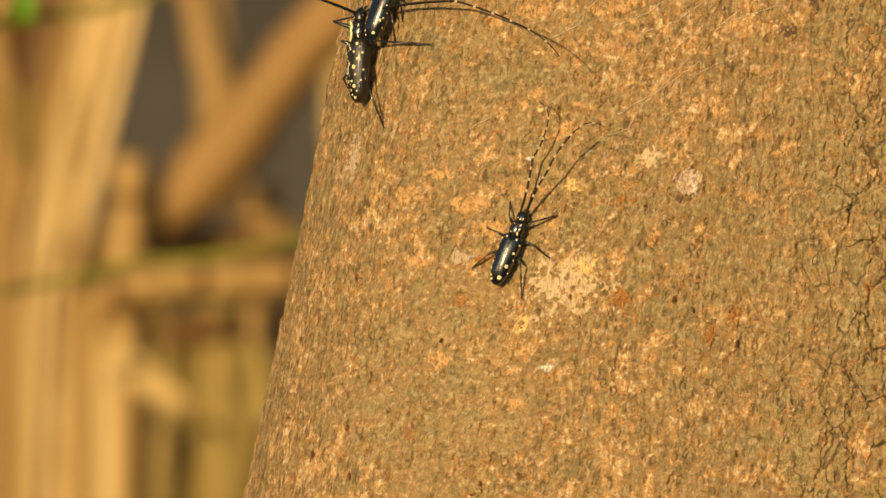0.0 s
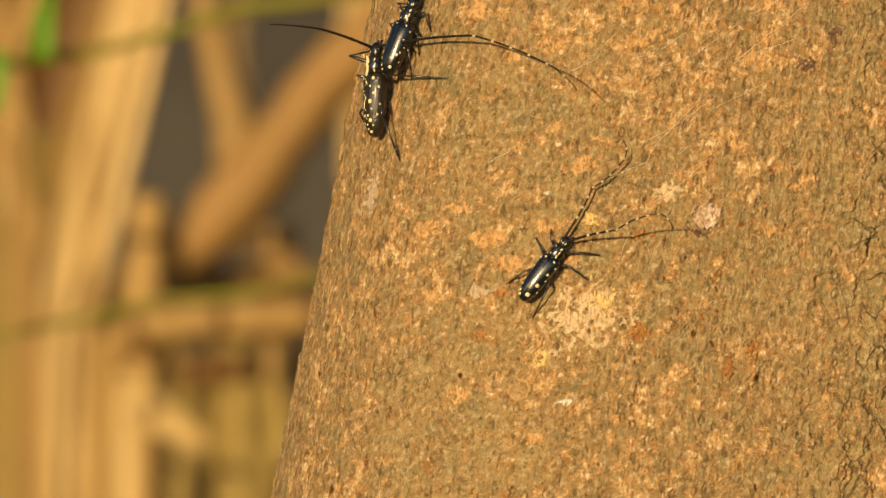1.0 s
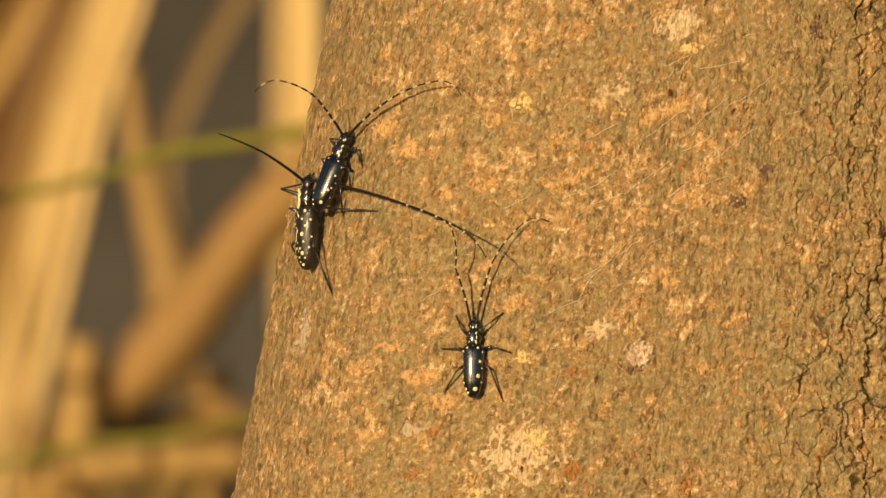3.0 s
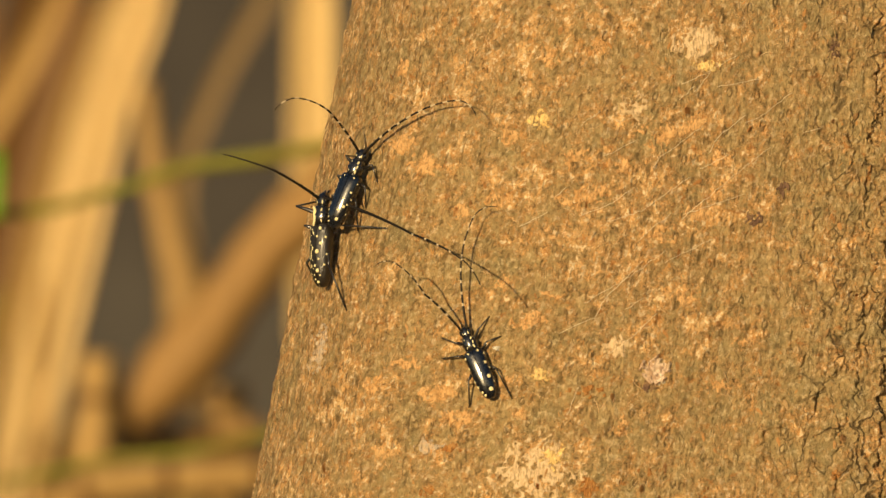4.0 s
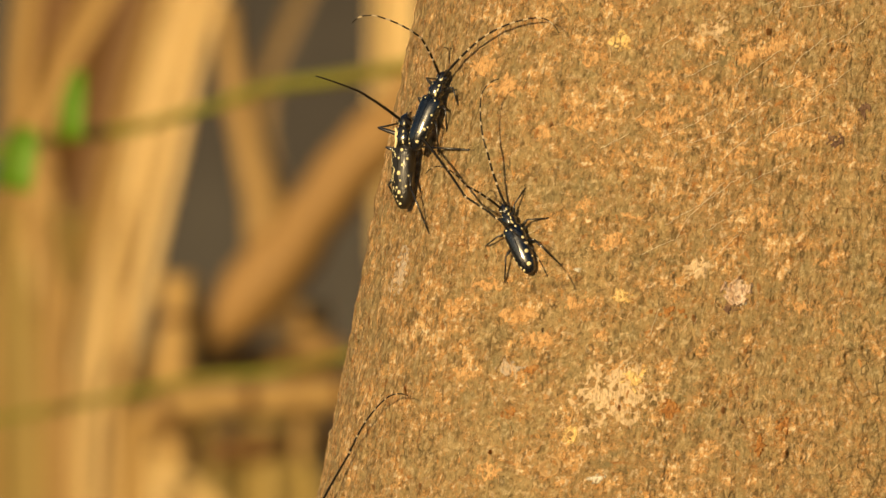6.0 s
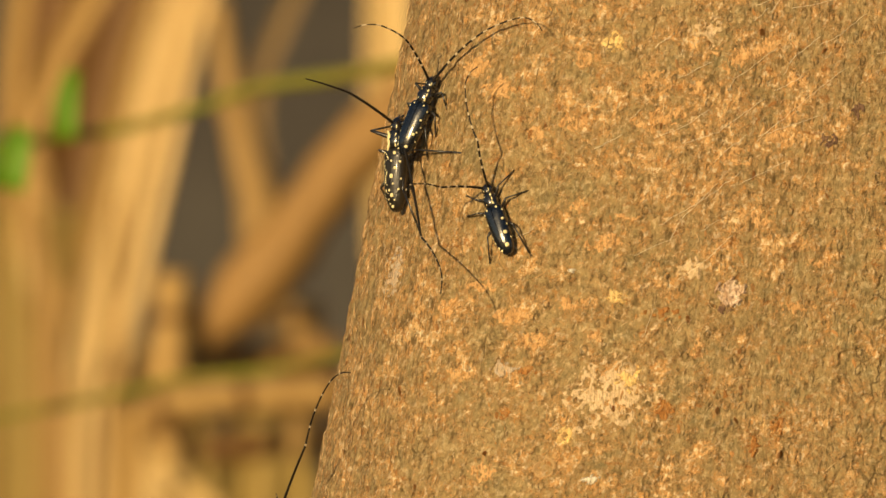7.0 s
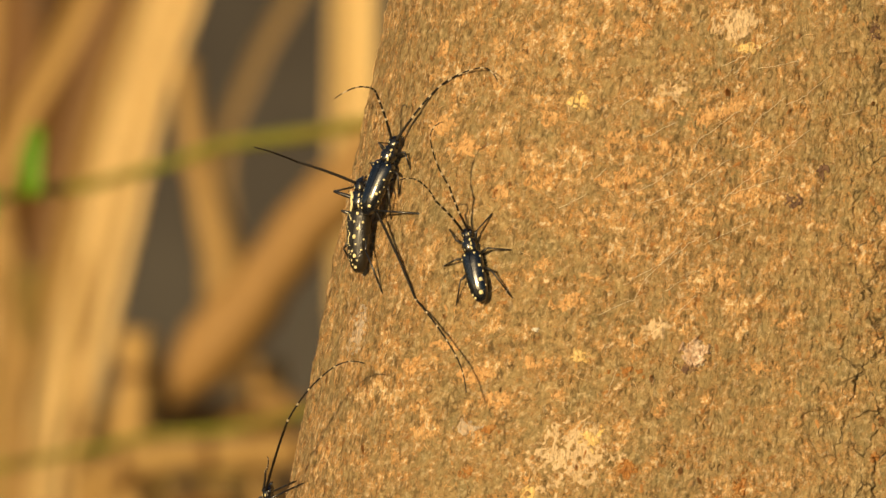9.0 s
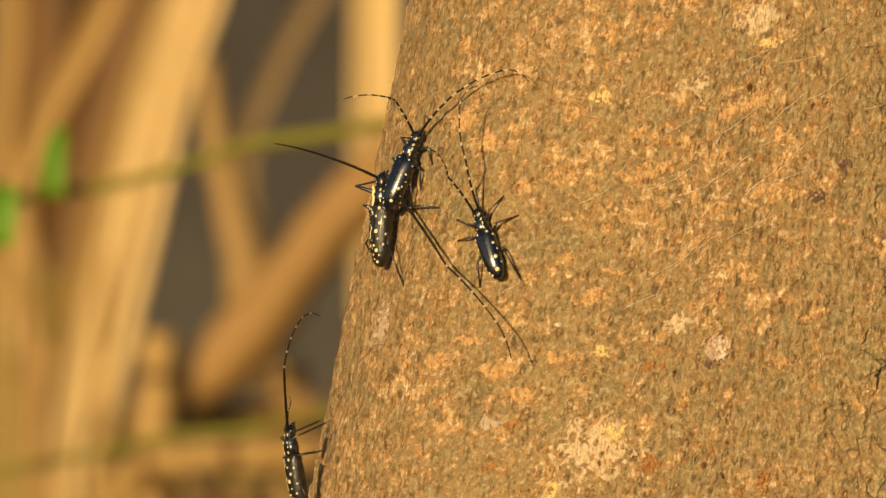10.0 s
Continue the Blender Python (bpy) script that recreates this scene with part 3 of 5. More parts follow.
def bark_scraps():
    """Curled scraps of bark: 280 of them single, the crumbs between them one mesh."""
    rnd = random.Random(3)

    def shape(bm, w, h, curl, at, tangent, up, out, seed):
        r2 = random.Random(seed)
        grid = []
        for a in range(4):
            row = []
            for b in range(3):
                x = (b - 1) * w * (0.5 if a in (0, 3) else 1) * r2.uniform(0.7, 1.2)
                y = (a - 1.5) / 1.5 * h * r2.uniform(0.85, 1.1)
                z = curl * ((a / 3) ** 2) + 0.10 * w * (1 - (b - 1) ** 2)
                row.append(bm.verts.new(at + tangent * x + up * y + out * z))
            grid.append(row)
        for a in range(3):
            for b in range(2):
                bm.faces.new((grid[a][b], grid[a][b + 1], grid[a + 1][b + 1], grid[a + 1][b]))

    shapes = []
    for n in range(6):
        bm = bmesh.new()
        shape(bm, rnd.uniform(0.3, 0.6) / 1000, rnd.uniform(0.5, 1.1) / 1000, rnd.uniform(0.05, 0.25) / 1000, Vector(), Vector((1, 0, 0)),
              Vector((0, 1, 0)), Vector((0, 0, 1)), n)
        bmesh.ops.solidify(bm, geom=bm.faces[:], thickness=0.00012)
        mesh = bpy.data.meshes.new("bark_scrap")
        bm.to_mesh(mesh)
        bm.free()
        mesh.materials.append(ORANGE)
        shapes.append(mesh)
    for n in range(280):
        u, v = rnd.uniform(-0.165, 0.035), rnd.uniform(1.10, 1.262)
        p = Vector(surface(np.array([u]), np.array([v]), 0.0001)[0])
        out = facing(p)
        side = Vector((-out.y, out.x, 0))
        m = Matrix((side, Vector((0, 0, 1)), out)).transposed().to_4x4()
        ob = new("bark_scrap", rnd.choice(shapes))
        ob.parent = trunk
        ob.matrix_basis = Matrix.Translation(p) @ m @ Matrix.Rotation(rnd.gauss(0, 0.5), 4, "Z") @ Matrix.Scale(rnd.uniform(0.6, 1.3), 4)
    bm = bmesh.new()
    us, vs = np.array([rnd.uniform(-0.175, 0.045) for _ in range(9000)]), np.array([rnd.uniform(1.09, 1.27) for _ in range(9000)])
    keep = soft(us / 0.006, vs / 0.008, 1) > 0.55
    us, vs = us[keep], vs[keep]
    for n, p in enumerate(surface(us, vs, 0.00005)):
        out = facing(p)
        side = Vector((-out.y, out.x, 0))
        shape(bm, rnd.uniform(0.08, 0.3) / 1000, rnd.uniform(0.15, 0.7) / 1000, rnd.uniform(0.0, 0.3) / 1000, Vector(p), side,
              (Vector((0, 0, 1)) + side * rnd.gauss(0, 0.25 if us[n] < -0.06 else 0.8)).normalized(), out, n)
    fibres = bmesh.new()
    for n in range(1700):
        u, v = rnd.uniform(-0.16, 0.040), rnd.uniform(1.095, 1.268)
        if soft(np.array([u / 0.011]), np.array([v / 0.012]), 6)[0] < rnd.uniform(0.25, 0.75) + (0.2 if u > 0.015 else 0):
            continue
        way, bend, long = rnd.gauss(math.pi / 2, 0.25 if u < -0.06 else 1.0), rnd.gauss(0, 0.1 if u < -0.06 else 0.45), rnd.uniform(0.3, 0.9) / 1000
        us, vs = [u], [v]
        for _ in range(4):
            us.append(us[-1] + math.cos(way) * long)
            vs.append(vs[-1] + math.sin(way) * long)
            way += bend + rnd.gauss(0, 0.25)
        r = rnd.uniform(0.03, 0.08) / 1000
        tube(fibres, surface(np.array(us), np.array(vs), np.array([0.02, 0.18, 0.26, 0.22, 0.05]) / 1000 + r), [r * 0.5, r, r, r, r * 0.4], 5)
    tagged(part("bark_fibre", fibres, FIBRES, trunk, "pale curled fibres of bark"), kind="stuff")
    tagged(part("bark_litter", bm, SCRAPS, trunk, "small curled crumbs of bark"), kind="stuff")


bark_scraps()


# ---- beetles ----
MM = 0.001


def antenna_shape(length, bend, hook, r0, r1, rings, first=0, white=1):
    """A banded feeler piece from the origin, its far end on +y; bend: how much it bows to +x (degrees over its length), hook: the turn of its last third."""
    n = 8 * rings
    pts, x, y, a = [(0.0, 0.0)], 0.0, 0.0, 0.0
    for k in range(n):
        q = (k + 0.5) / n
        a += radians(bend) / n + (radians(hook) * 3 / n if q > 0.66 else 0)
        x, y = x + math.sin(a) / n, y + math.cos(a) / n
        pts.append((x, y))
    turn = math.atan2(x, y)
    c, s = math.cos(turn), math.sin(turn)
    pts = [((px * c - py * s) * length, (px * s + py * c) * length, 0.0) for px, py in pts]
    radii = [(r0 + (r1 - r0) * k / n) * (1.2 if k % 8 == 0 else 1.0) for k in range(n + 1)]
    mats = [1 if (k % 8 < white and k + first > 10) else 0 for k in range(n)]
    bm = tube(bmesh.new(), pts, radii, 7, mats)
    return bm, Vector(pts[-1])


def leg(body, side, hip, knee, foot, scale, stand):
    """One leg from hip to foot: thigh, shin and a toed foot with two claws. stand: a pose in which the foot is to rest on the bark."""
    hip, knee, foot = (Vector((side * p[0], p[1], p[2])) * MM * scale for p in (hip, knee, foot))
    lo, hi = -20.0, 20.0
    for _ in range(30):
        z = (lo + hi) / 2
        if sink(stand @ Vector((foot.x, foot.y, z * MM))) > 0:
            lo = z
        else:
            hi = z
    if abs(hi) < 19:
        foot.z = (hi + 0.1) * MM
        knee.z = max(hip.z, foot.z * 0.8 + hip.z * 0.2) + 1.7 * MM * scale
    ankle = knee.lerp(foot, 0.72)
    m = (knee - hip)
    thigh = part("leg", tube(bmesh.new(), [Vector(), m * 0.3, m * 0.7, m], [0.28 * MM * scale, 0.46 * MM * scale, 0.38 * MM * scale, 0.23 * MM * scale], 8),
                 LIMB, body)
    thigh.location = hip
    d = ankle - knee
    part("shin", tube(bmesh.new(), [m, m + d * 0.5, m + d], [0.21 * MM * scale, 0.21 * MM * scale, 0.25 * MM * scale], 7), LIMB, thigh)
    e = foot - ankle
    bm = bmesh.new()
    o = m + d
    tube(bm, [o, o + e * 0.3, o + e * 0.32, o + e * 0.62, o + e * 0.64, o + e], [q * MM * scale for q in (0.17, 0.30, 0.18, 0.30, 0.18, 0.14)], 6)
    across = e.cross(Vector((0, 0, 1))).normalized() * 0.3 * MM * scale
    for sgn in (-1, 1):
        tube(bm, [o + e, o + e * 1.12 + across * sgn, o + e * 1.2 + across * sgn * 1.3 - Vector((0, 0, 0.15 * MM))], [0.08 * MM, 0.06 * MM, 0.03 * MM], 5)
    part("foot", bm, LIMB, thigh)
    return thigh


SPOT_MESHES = {}


def spot_mesh(size, material):
    key = (size, material.name)
    if key not in SPOT_MESHES:
        bm = loft([(-0.5, 0.12, 0.10, 0), (-0.42, 0.42, 0.16, 0), (-0.15, 0.5, 0.2, 0), (0.15, 0.5, 0.2, 0), (0.4, 0.38, 0.16, 0), (0.5, 0.12, 0.1, 0)], 0, 360, 10)
        bmesh.ops.scale(bm, vec=Vector((size, size, size)), verts=bm.verts)
        mesh = bpy.data.meshes.new("spot")
        for f in bm.faces:
            f.smooth = True
        bm.to_mesh(mesh)
        bm.free()
        mesh.materials.append(material)
        SPOT_MESHES[key] = mesh
    return SPOT_MESHES[key]


ELYTRA = [(-10.0, 0.55, 0.4, 2.2), (-9.6, 1.2, 0.85, 2.2), (-8.7, 1.75, 1.35, 2.3), (-7.2, 2.2, 1.75, 2.4), (-5.8, 2.42, 1.95, 2.45), (-3.5, 2.56, 2.05, 2.5),
          (-0.5, 2.65, 2.05, 2.52), (1.6, 2.72, 1.9, 2.52), (2.7, 2.66, 1.65, 2.55), (3.2, 2.3, 1.3, 2.55), (3.45, 1.7, 0.9, 2.55)]


def hull(y):
    """Half width, half height and centre of the wing cases at y."""
    for a, b in zip(ELYTRA, ELYTRA[1:]):
        if a[0] <= y <= b[0]:
            q = (y - a[0]) / (b[0] - a[0])
            return [a[k] + (b[k] - a[k]) * q for k in (1, 2, 3)]
    return list(ELYTRA[0][1:] if y < ELYTRA[0][0] else ELYTRA[-1][1:])


def dot(owner, a, y, size, scale):
    """A yellow spot on the wing cases at angle a (90 is the top) and y."""
    w, h, zc = hull(y)
    c, s = math.cos(radians(a)), math.sin(radians(a))
    c, s = math.copysign(abs(c) ** (2 / 2.3), c), math.copysign(abs(s) ** (2 / 2.3), s)
    out = Vector((math.copysign(abs(c) ** 1.3, c) / w, 0, math.copysign(abs(s) ** 1.3, s) / h)).normalized()
    ob = new("spot", spot_mesh(round(size * 0.88 * scale * MM, 5), SPOT))
    ob.parent = owner
    side = Vector((0, 1, 0)).cross(out)
    ob.matrix_basis = Matrix.Translation(Vector((c * w, y, zc + s * h)) * MM * scale) @ Matrix((side, Vector((0, 1, 0)), out)).transposed().to_4x4()


def beetle(label, scale, shell, dots, legs, left, right, stand, rings=(1, 1, 1), gold=(0.9, 0.45), long=1.35, group="longhorn beetles on the trunk"):
    """A longhorn beetle, head to +y, belly to the bark. dots: (angle, y, size) on the wing cases; left, right: feeler pieces (length, bend, hook) x 2."""
    body = tagged(new("longhorn_beetle"), label, "beetle", group)
    k = MM * scale
    sc = [(y * k, w * k, h * k, z * k) for y, w, h, z in ELYTRA]
    wing_r = part("wing_case", loft(sc, -20, 89, 12, 2.3), shell, body, "glossy black wing case with yellow spots")
    wing_l = part("wing_case", loft(sc, 91, 200, 12, 2.3), shell, body, "glossy black wing case with yellow spots")
    for a, y, size in dots:
        dot(wing_r if a < 90 else wing_l, a, y, size, scale)
    part("abdomen", loft([(y * k, w * k, h * k, z * k) for y, w, h, z in
                          [(-9.7, 0.6, 0.4, 1.9), (-8.5, 1.7, 0.8, 1.9), (-5, 2.3, 1.2, 1.9), (0, 2.4, 1.3, 2.0), (3.6, 1.9, 1.1, 2.1)]], 0, 360, 14), BRONZE, body)
    collar = part("pronotum", loft([(y * k, w * k, h * k, z * k) for y, w, h, z in
                                    [(3.1, 1.5, 1.2, 2.6), (3.5, 1.75, 1.5, 2.6), (4.3, 1.85, 1.65, 2.6), (5.1, 2.15, 1.65, 2.6), (5.5, 1.9, 1.62, 2.6),
                                     (6.4, 1.7, 1.5, 2.55), (7.0, 1.5, 1.35, 2.5), (7.2, 1.2, 1.1, 2.5)]], 0, 360, 18), CHITIN, body)
    for side in (-1, 1):
        for n in range(3):
            size = gold[0 if side > 0 else 1]
            ob = new("stripe", spot_mesh(round(size * k, 5), SPOT))
            ob.parent = collar
            y = 4.0 + n * 1.1
            ob.matrix_basis = (Matrix.Translation(Vector((side * (0.9 + 0.1 * (n % 2)), y, 3.98 - 0.03 * n)) * k) @ pose(0, 0, 0, 0, side * 30, side * (14 - 18 * n))
                               @ Matrix.Diagonal((0.62 - 0.12 * (n % 2), long - 0.2 * n, 1, 1)))
    head = part("head", loft([(y * k, w * k, h * k, z * k) for y, w, h, z in
                              [(7.0, 1.2, 1.1, 2.4), (7.8, 1.42, 1.25, 2.3), (8.8, 1.38, 1.3, 2.1), (9.5, 1.1, 1.2, 1.9), (10.0, 0.75, 0.8, 1.6), (10.2, 0.35, 0.5, 1.4)]],
                             0, 360, 16), CHITIN, body)
    for side in (-1, 1):
        ob = new("eye", spot_mesh(round(1.3 * k, 5), EYE_BLACK))
        ob.parent = head
        ob.matrix_basis = Matrix.Translation(Vector((side * 1.28, 8.5, 2.5)) * k) @ pose(0, 0, 0, 0, side * 60, 0)
        ob = new("jaw", spot_mesh(round(0.9 * k, 5), CHITIN))
        ob.parent = head
        ob.matrix_basis = Matrix.Translation(Vector((side * 0.45, 10.2, 1.2)) * k) @ pose(0, 0, 0, -40, 0, side * -15) @ Matrix.Diagonal((0.6, 1.2, 1, 1))
        ob = new("stripe", spot_mesh(round((0.6 if side > 0 else 0.35) * k, 5), SPOT))
        ob.parent = head
        ob.matrix_basis = Matrix.Translation(Vector((side * 0.7, 7.9, 3.4)) * k) @ pose(0, 0, 0, 0, side * 25, 0) @ Matrix.Diagonal((0.5, 1.3, 1, 1))
    limbs = [leg(body, side, hip, knee, foot, scale, stand) for side, hip, knee, foot in legs]
    feelers = []
    for side, (inner, outer) in ((-1, left), (1, right)):
        bm, end = antenna_shape(inner[0] * k, side * inner[1], side * inner[2], 0.33 * k, 0.24 * k, 5, 0, rings[0])
        a = part("antenna", bm, [FEELER, BAND], body, "long feeler with white rings")
        base = Vector((side * 0.75, 8.9, 3.1)) * k
        a.location = base
        bm, far = antenna_shape(outer[0] * k, side * outer[1], side * outer[2], 0.23 * k, 0.12 * k, 6, 12, rings[1] if side > 0 else rings[2])
        tip = part("antenna_tip", bm, [FEELER, BAND], a, "thin banded tip of the feeler")
        tip.location = end
        feelers.append((a, base, tip, end, far.length))
    return body, limbs, feelers


def stance(ti, tj, hi, hj, lift=-0.2, head_lift=-0.7, roll=0.0):
    """The pose of a beetle on the bark from its tail's and its head's step of the bark map; lift in millimetres."""
    h = 2.4 * MM
    tail = spot(ti, tj, h + lift * MM)
    head = spot(hi, hj, h + (lift if head_lift is None else head_lift) * MM)
    mid = (tail + head) / 2
    y = (head - tail).normalized()
    out = facing(mid) + Vector((0, 0, 0.28))
    x = y.cross(out).normalized()
    z = x.cross(y)
    m = Matrix((x, y, z)).transposed().to_4x4()
    return Matrix.Translation(mid - z * h) @ m @ Matrix.Rotation(radians(roll), 4, "Y")


def perched(ti, tj, hi, hj, turn, back, lift):
    """The pose of a beetle between two steps of the bark map whose back faces the angle turn (degrees round the trunk); back: how far
    its head lies deeper than its tail, metres a metre; lift: millimetres from the bark to its belly."""
    mid = spot((ti + hi) / 2, (tj + hj) / 2, (lift + 2.4) * MM)
    y = (ray(hi, hj) - ray(ti, tj)).normalized()
    y = (y + Vector((0, back, 0))).normalized()
    a = radians(turn)
    x = y.cross(Vector((math.sin(a), -math.cos(a), 0))).normalized()
    z = x.cross(y)
    return Matrix.Translation(mid - z * 2.4 * MM) @ Matrix((x, y, z)).transposed().to_4x4()


def clinging(ti, tj, hi, hj, turn, deep):
    """As perched, but with its middle deep metres before the eye."""
    mid = EYE + ray((ti + hi) / 2, (tj + hj) / 2) * deep
    return Matrix.Translation(mid - spot((ti + hi) / 2, (tj + hj) / 2, 2.4 * MM)) @ perched(ti, tj, hi, hj, turn, 0, 0)


def aim(space, base, long, i, j, near=1.0):
    """The pose, in the given space, of a feeler piece at base, long metres from end to end, whose end lies on the way through step (i, j);
    near: 1 for the end on the eye's side of its base, -1 beyond it."""
    w, b = ray(i, j).normalized(), space @ base - EYE
    along = b.dot(w)
    goal = EYE + w * (along - near * math.sqrt(max(0.0, long ** 2 - b.length_squared + along ** 2)))
    d = space.inverted() @ goal - base
    yaw, rise = math.atan2(-d.x, d.y), math.atan2(d.z, math.hypot(d.x, d.y))
    return Matrix.Translation(base) @ Matrix.Rotation(yaw, 4, "Z") @ Matrix.Rotation(rise, 4, "X")


def key_feeler(feeler, body_rows, inner, outer, near=1.0, tip_near=1.0):
    """Keys both pieces of a feeler: inner and outer are rows of (t, i, j), at the times of body_rows."""
    a, base, tip, end, tip_long = feeler
    poses = dict(body_rows)
    first, second = [], []
    for (t, i, j), (_, p, q) in zip(inner, outer):
        m = aim(poses[t], base, end.length, i, j, near)
        first.append((t, m))
        second.append((t, aim(poses[t] @ m, end, tip_long, p, q, tip_near)))
    walk(a, first)
    walk(tip, second)


# legs: side, hip, knee, foot
WALKER = [(1, (1.2, 5.6, 1.6), (3.0, 8.0, 3.0), (7.6, 12.0, 0.0)), (-1, (1.2, 5.6, 1.6), (3.2, 7.2, 3.0), (5.6, 11.0, 0.0)),
          (1, (1.6, 2.2, 1.3), (4.4, 3.4, 3.2), (10.0, 2.6, 0.0)), (-1, (1.6, 2.2, 1.3), (4.2, 3.0, 3.2), (8.6, 4.0, 0.0)),
          (1, (1.6, -1.0, 1.3), (4.0, -3.2, 3.0), (5.4, -11.5, 0.0)), (-1, (1.6, -1.0, 1.3), (3.8, -3.6, 3.0), (6.4, -9.0, 0.0))]
RIDDEN = [(1, (1.2, 5.6, 1.6), (4.2, 6.8, 4.6), (6.6, 9.6, 3.6)), (-1, (1.2, 5.6, 1.6), (6.4, 7.4, 4.6), (3.6, 9.8, 1.0)),
          (1, (1.6, 2.2, 1.3), (6.0, 2.6, 5.0), (20.0, 1.2, 5.6)), (-1, (1.6, 2.2, 1.3), (4.4, 3.2, 2.0), (6.2, 2.6, -2.6)),
          (1, (1.6, -1.0, 1.3), (3.8, -5.6, 3.8), (8.0, -15.5, 2.6)), (-1, (1.6, -1.0, 1.3), (3.6, -4.8, 1.6), (5.6, -8.8, -2.4))]
RIDER = [(1, (1.2, 5.6, 1.6), (4.4, 6.8, 3.4), (7.0, 3.2, 2.0)), (-1, (1.2, 5.6, 1.6), (3.4, 7.0, 2.6), (4.6, 8.4, -3.0)),
         (1, (1.6, 2.2, 1.3), (4.4, 1.4, 3.0), (5.4, -3.0, 0.8)), (-1, (1.6, 2.2, 1.3), (3.6, 2.0, 2.0), (4.4, -0.4, -2.0)),
         (1, (1.6, -1.0, 1.3), (3.8, -3.0, 2.4), (5.0, -8.6, 0.4)), (-1, (1.6, -1.0, 1.3), (3.0, -3.0, 1.2), (3.4, -6.4, -1.0))]
CLIMBER = [(1, (1.2, 5.6, 1.6), (2.6, 7.0, 3.0), (3.8, 9.2, 0.0)), (-1, (1.2, 5.6, 1.6), (3.0, 7.4, 3.0), (5.0, 9.8, 0.0)),
           (1, (1.6, 2.2, 1.3), (3.4, 3.0, 3.0), (5.2, 3.2, 0.0)), (-1, (1.6, 2.2, 1.3), (4.0, 3.0, 3.2), (7.0, 3.0, 0.0)),
           (1, (1.6, -1.0, 1.3), (3.8, -3.4, 3.0), (5.4, -9.0, 0.0)), (-1, (1.6, -1.0, 1.3), (3.8, -3.6, 3.0), (5.6, -8.6, 0.0))]
FEW = [(62, 2.5, 0.65), (42, -1.0, 0.85), (52, -4.7, 1.15), (66, -7.9, 1.3), (20, -2.6, 0.6), (14, -6.2, 0.6), (24, 1.4, 0.6),
       (116, 2.5, 0.6), (150, 1.7, 0.7), (160, -1.0, 0.7), (164, -4.7, 0.8), (152, -6.3, 0.7), (138, -7.9, 0.8), (126, -8.8, 0.85)]
rnd_dots = random.Random(11)
MANY = [(74, 2.3, 0.8), (86, 0.6, 0.6), (66, -0.9, 0.75), (84, -2.6, 1.05), (76, -4.2, 0.5), (94, -5.6, 0.6), (84, -6.6, 0.95), (70, -7.6, 0.45), (88, -8.9, 0.8),
        (40, 0.4, 0.6), (30, -3.2, 0.5), (44, -5.4, 0.55)] + \
    [(100 + 82 * rnd_dots.random(), 2.6 - 11.2 * (n + rnd_dots.random()) / 52, rnd_dots.uniform(0.26, 0.46)) for n in range(52)]
GILT = [(a, y, size * 0.72) for a, y, size in FEW] + [(74, -2.8, 0.5), (78, -5.8, 0.6), (36, -4.0, 0.5)]

walker = beetle("glossy black longhorn beetle with yellow spots walking up the bark", 0.92, SHELL, FEW, WALKER,
                ((14.5, 12, 0), (16, 40, 60)), ((14.5, 12, 0), (21, 40, 60)), stance(848, 728, 852, 578), (2, 2, 2), (0.8, 0.4))
female = beetle("large black longhorn beetle densely dotted with yellow, under its mate", 1.12, BRONZE, MANY, RIDDEN,
                ((12.8, 9, 0), (11, 9, 0)), ((31.5, 8, 0), (28.5, 16, 20)), perched(553, 473, 555, 301, -38, 0.1, 1.2), (0, 1, 0), (0.5, 1.3), 1.9)
male = beetle("slim blue-black longhorn beetle clinging to its mate", 1.0, SHELL, GILT, RIDER,
              ((12, 10, 0), (21, 45, 80)), ((16.5, 14, 0), (23.5, 34, 50)), perched(567, 375, 627, 214, -30, 0.1, 1.0), (2, 3, 3), (0.8, 0.35))
climber = beetle("black longhorn beetle dotted with yellow climbing the trunk's flank", 1.05, BRONZE, MANY, CLIMBER,
                 ((4.5, 30, 0), (4, 60, 40)), ((27, 6, 0), (29, 42, 25)), clinging(424, 954, 398, 796, -62, 2.247), (0, 1, 1), (0.55, 0.6))


# ---- the dry reeds and branches behind ----
def beyond(i, j, d):
    """The point d metres from the eye along the way through step (i, j)."""
    return EYE + ray(i, j) * d


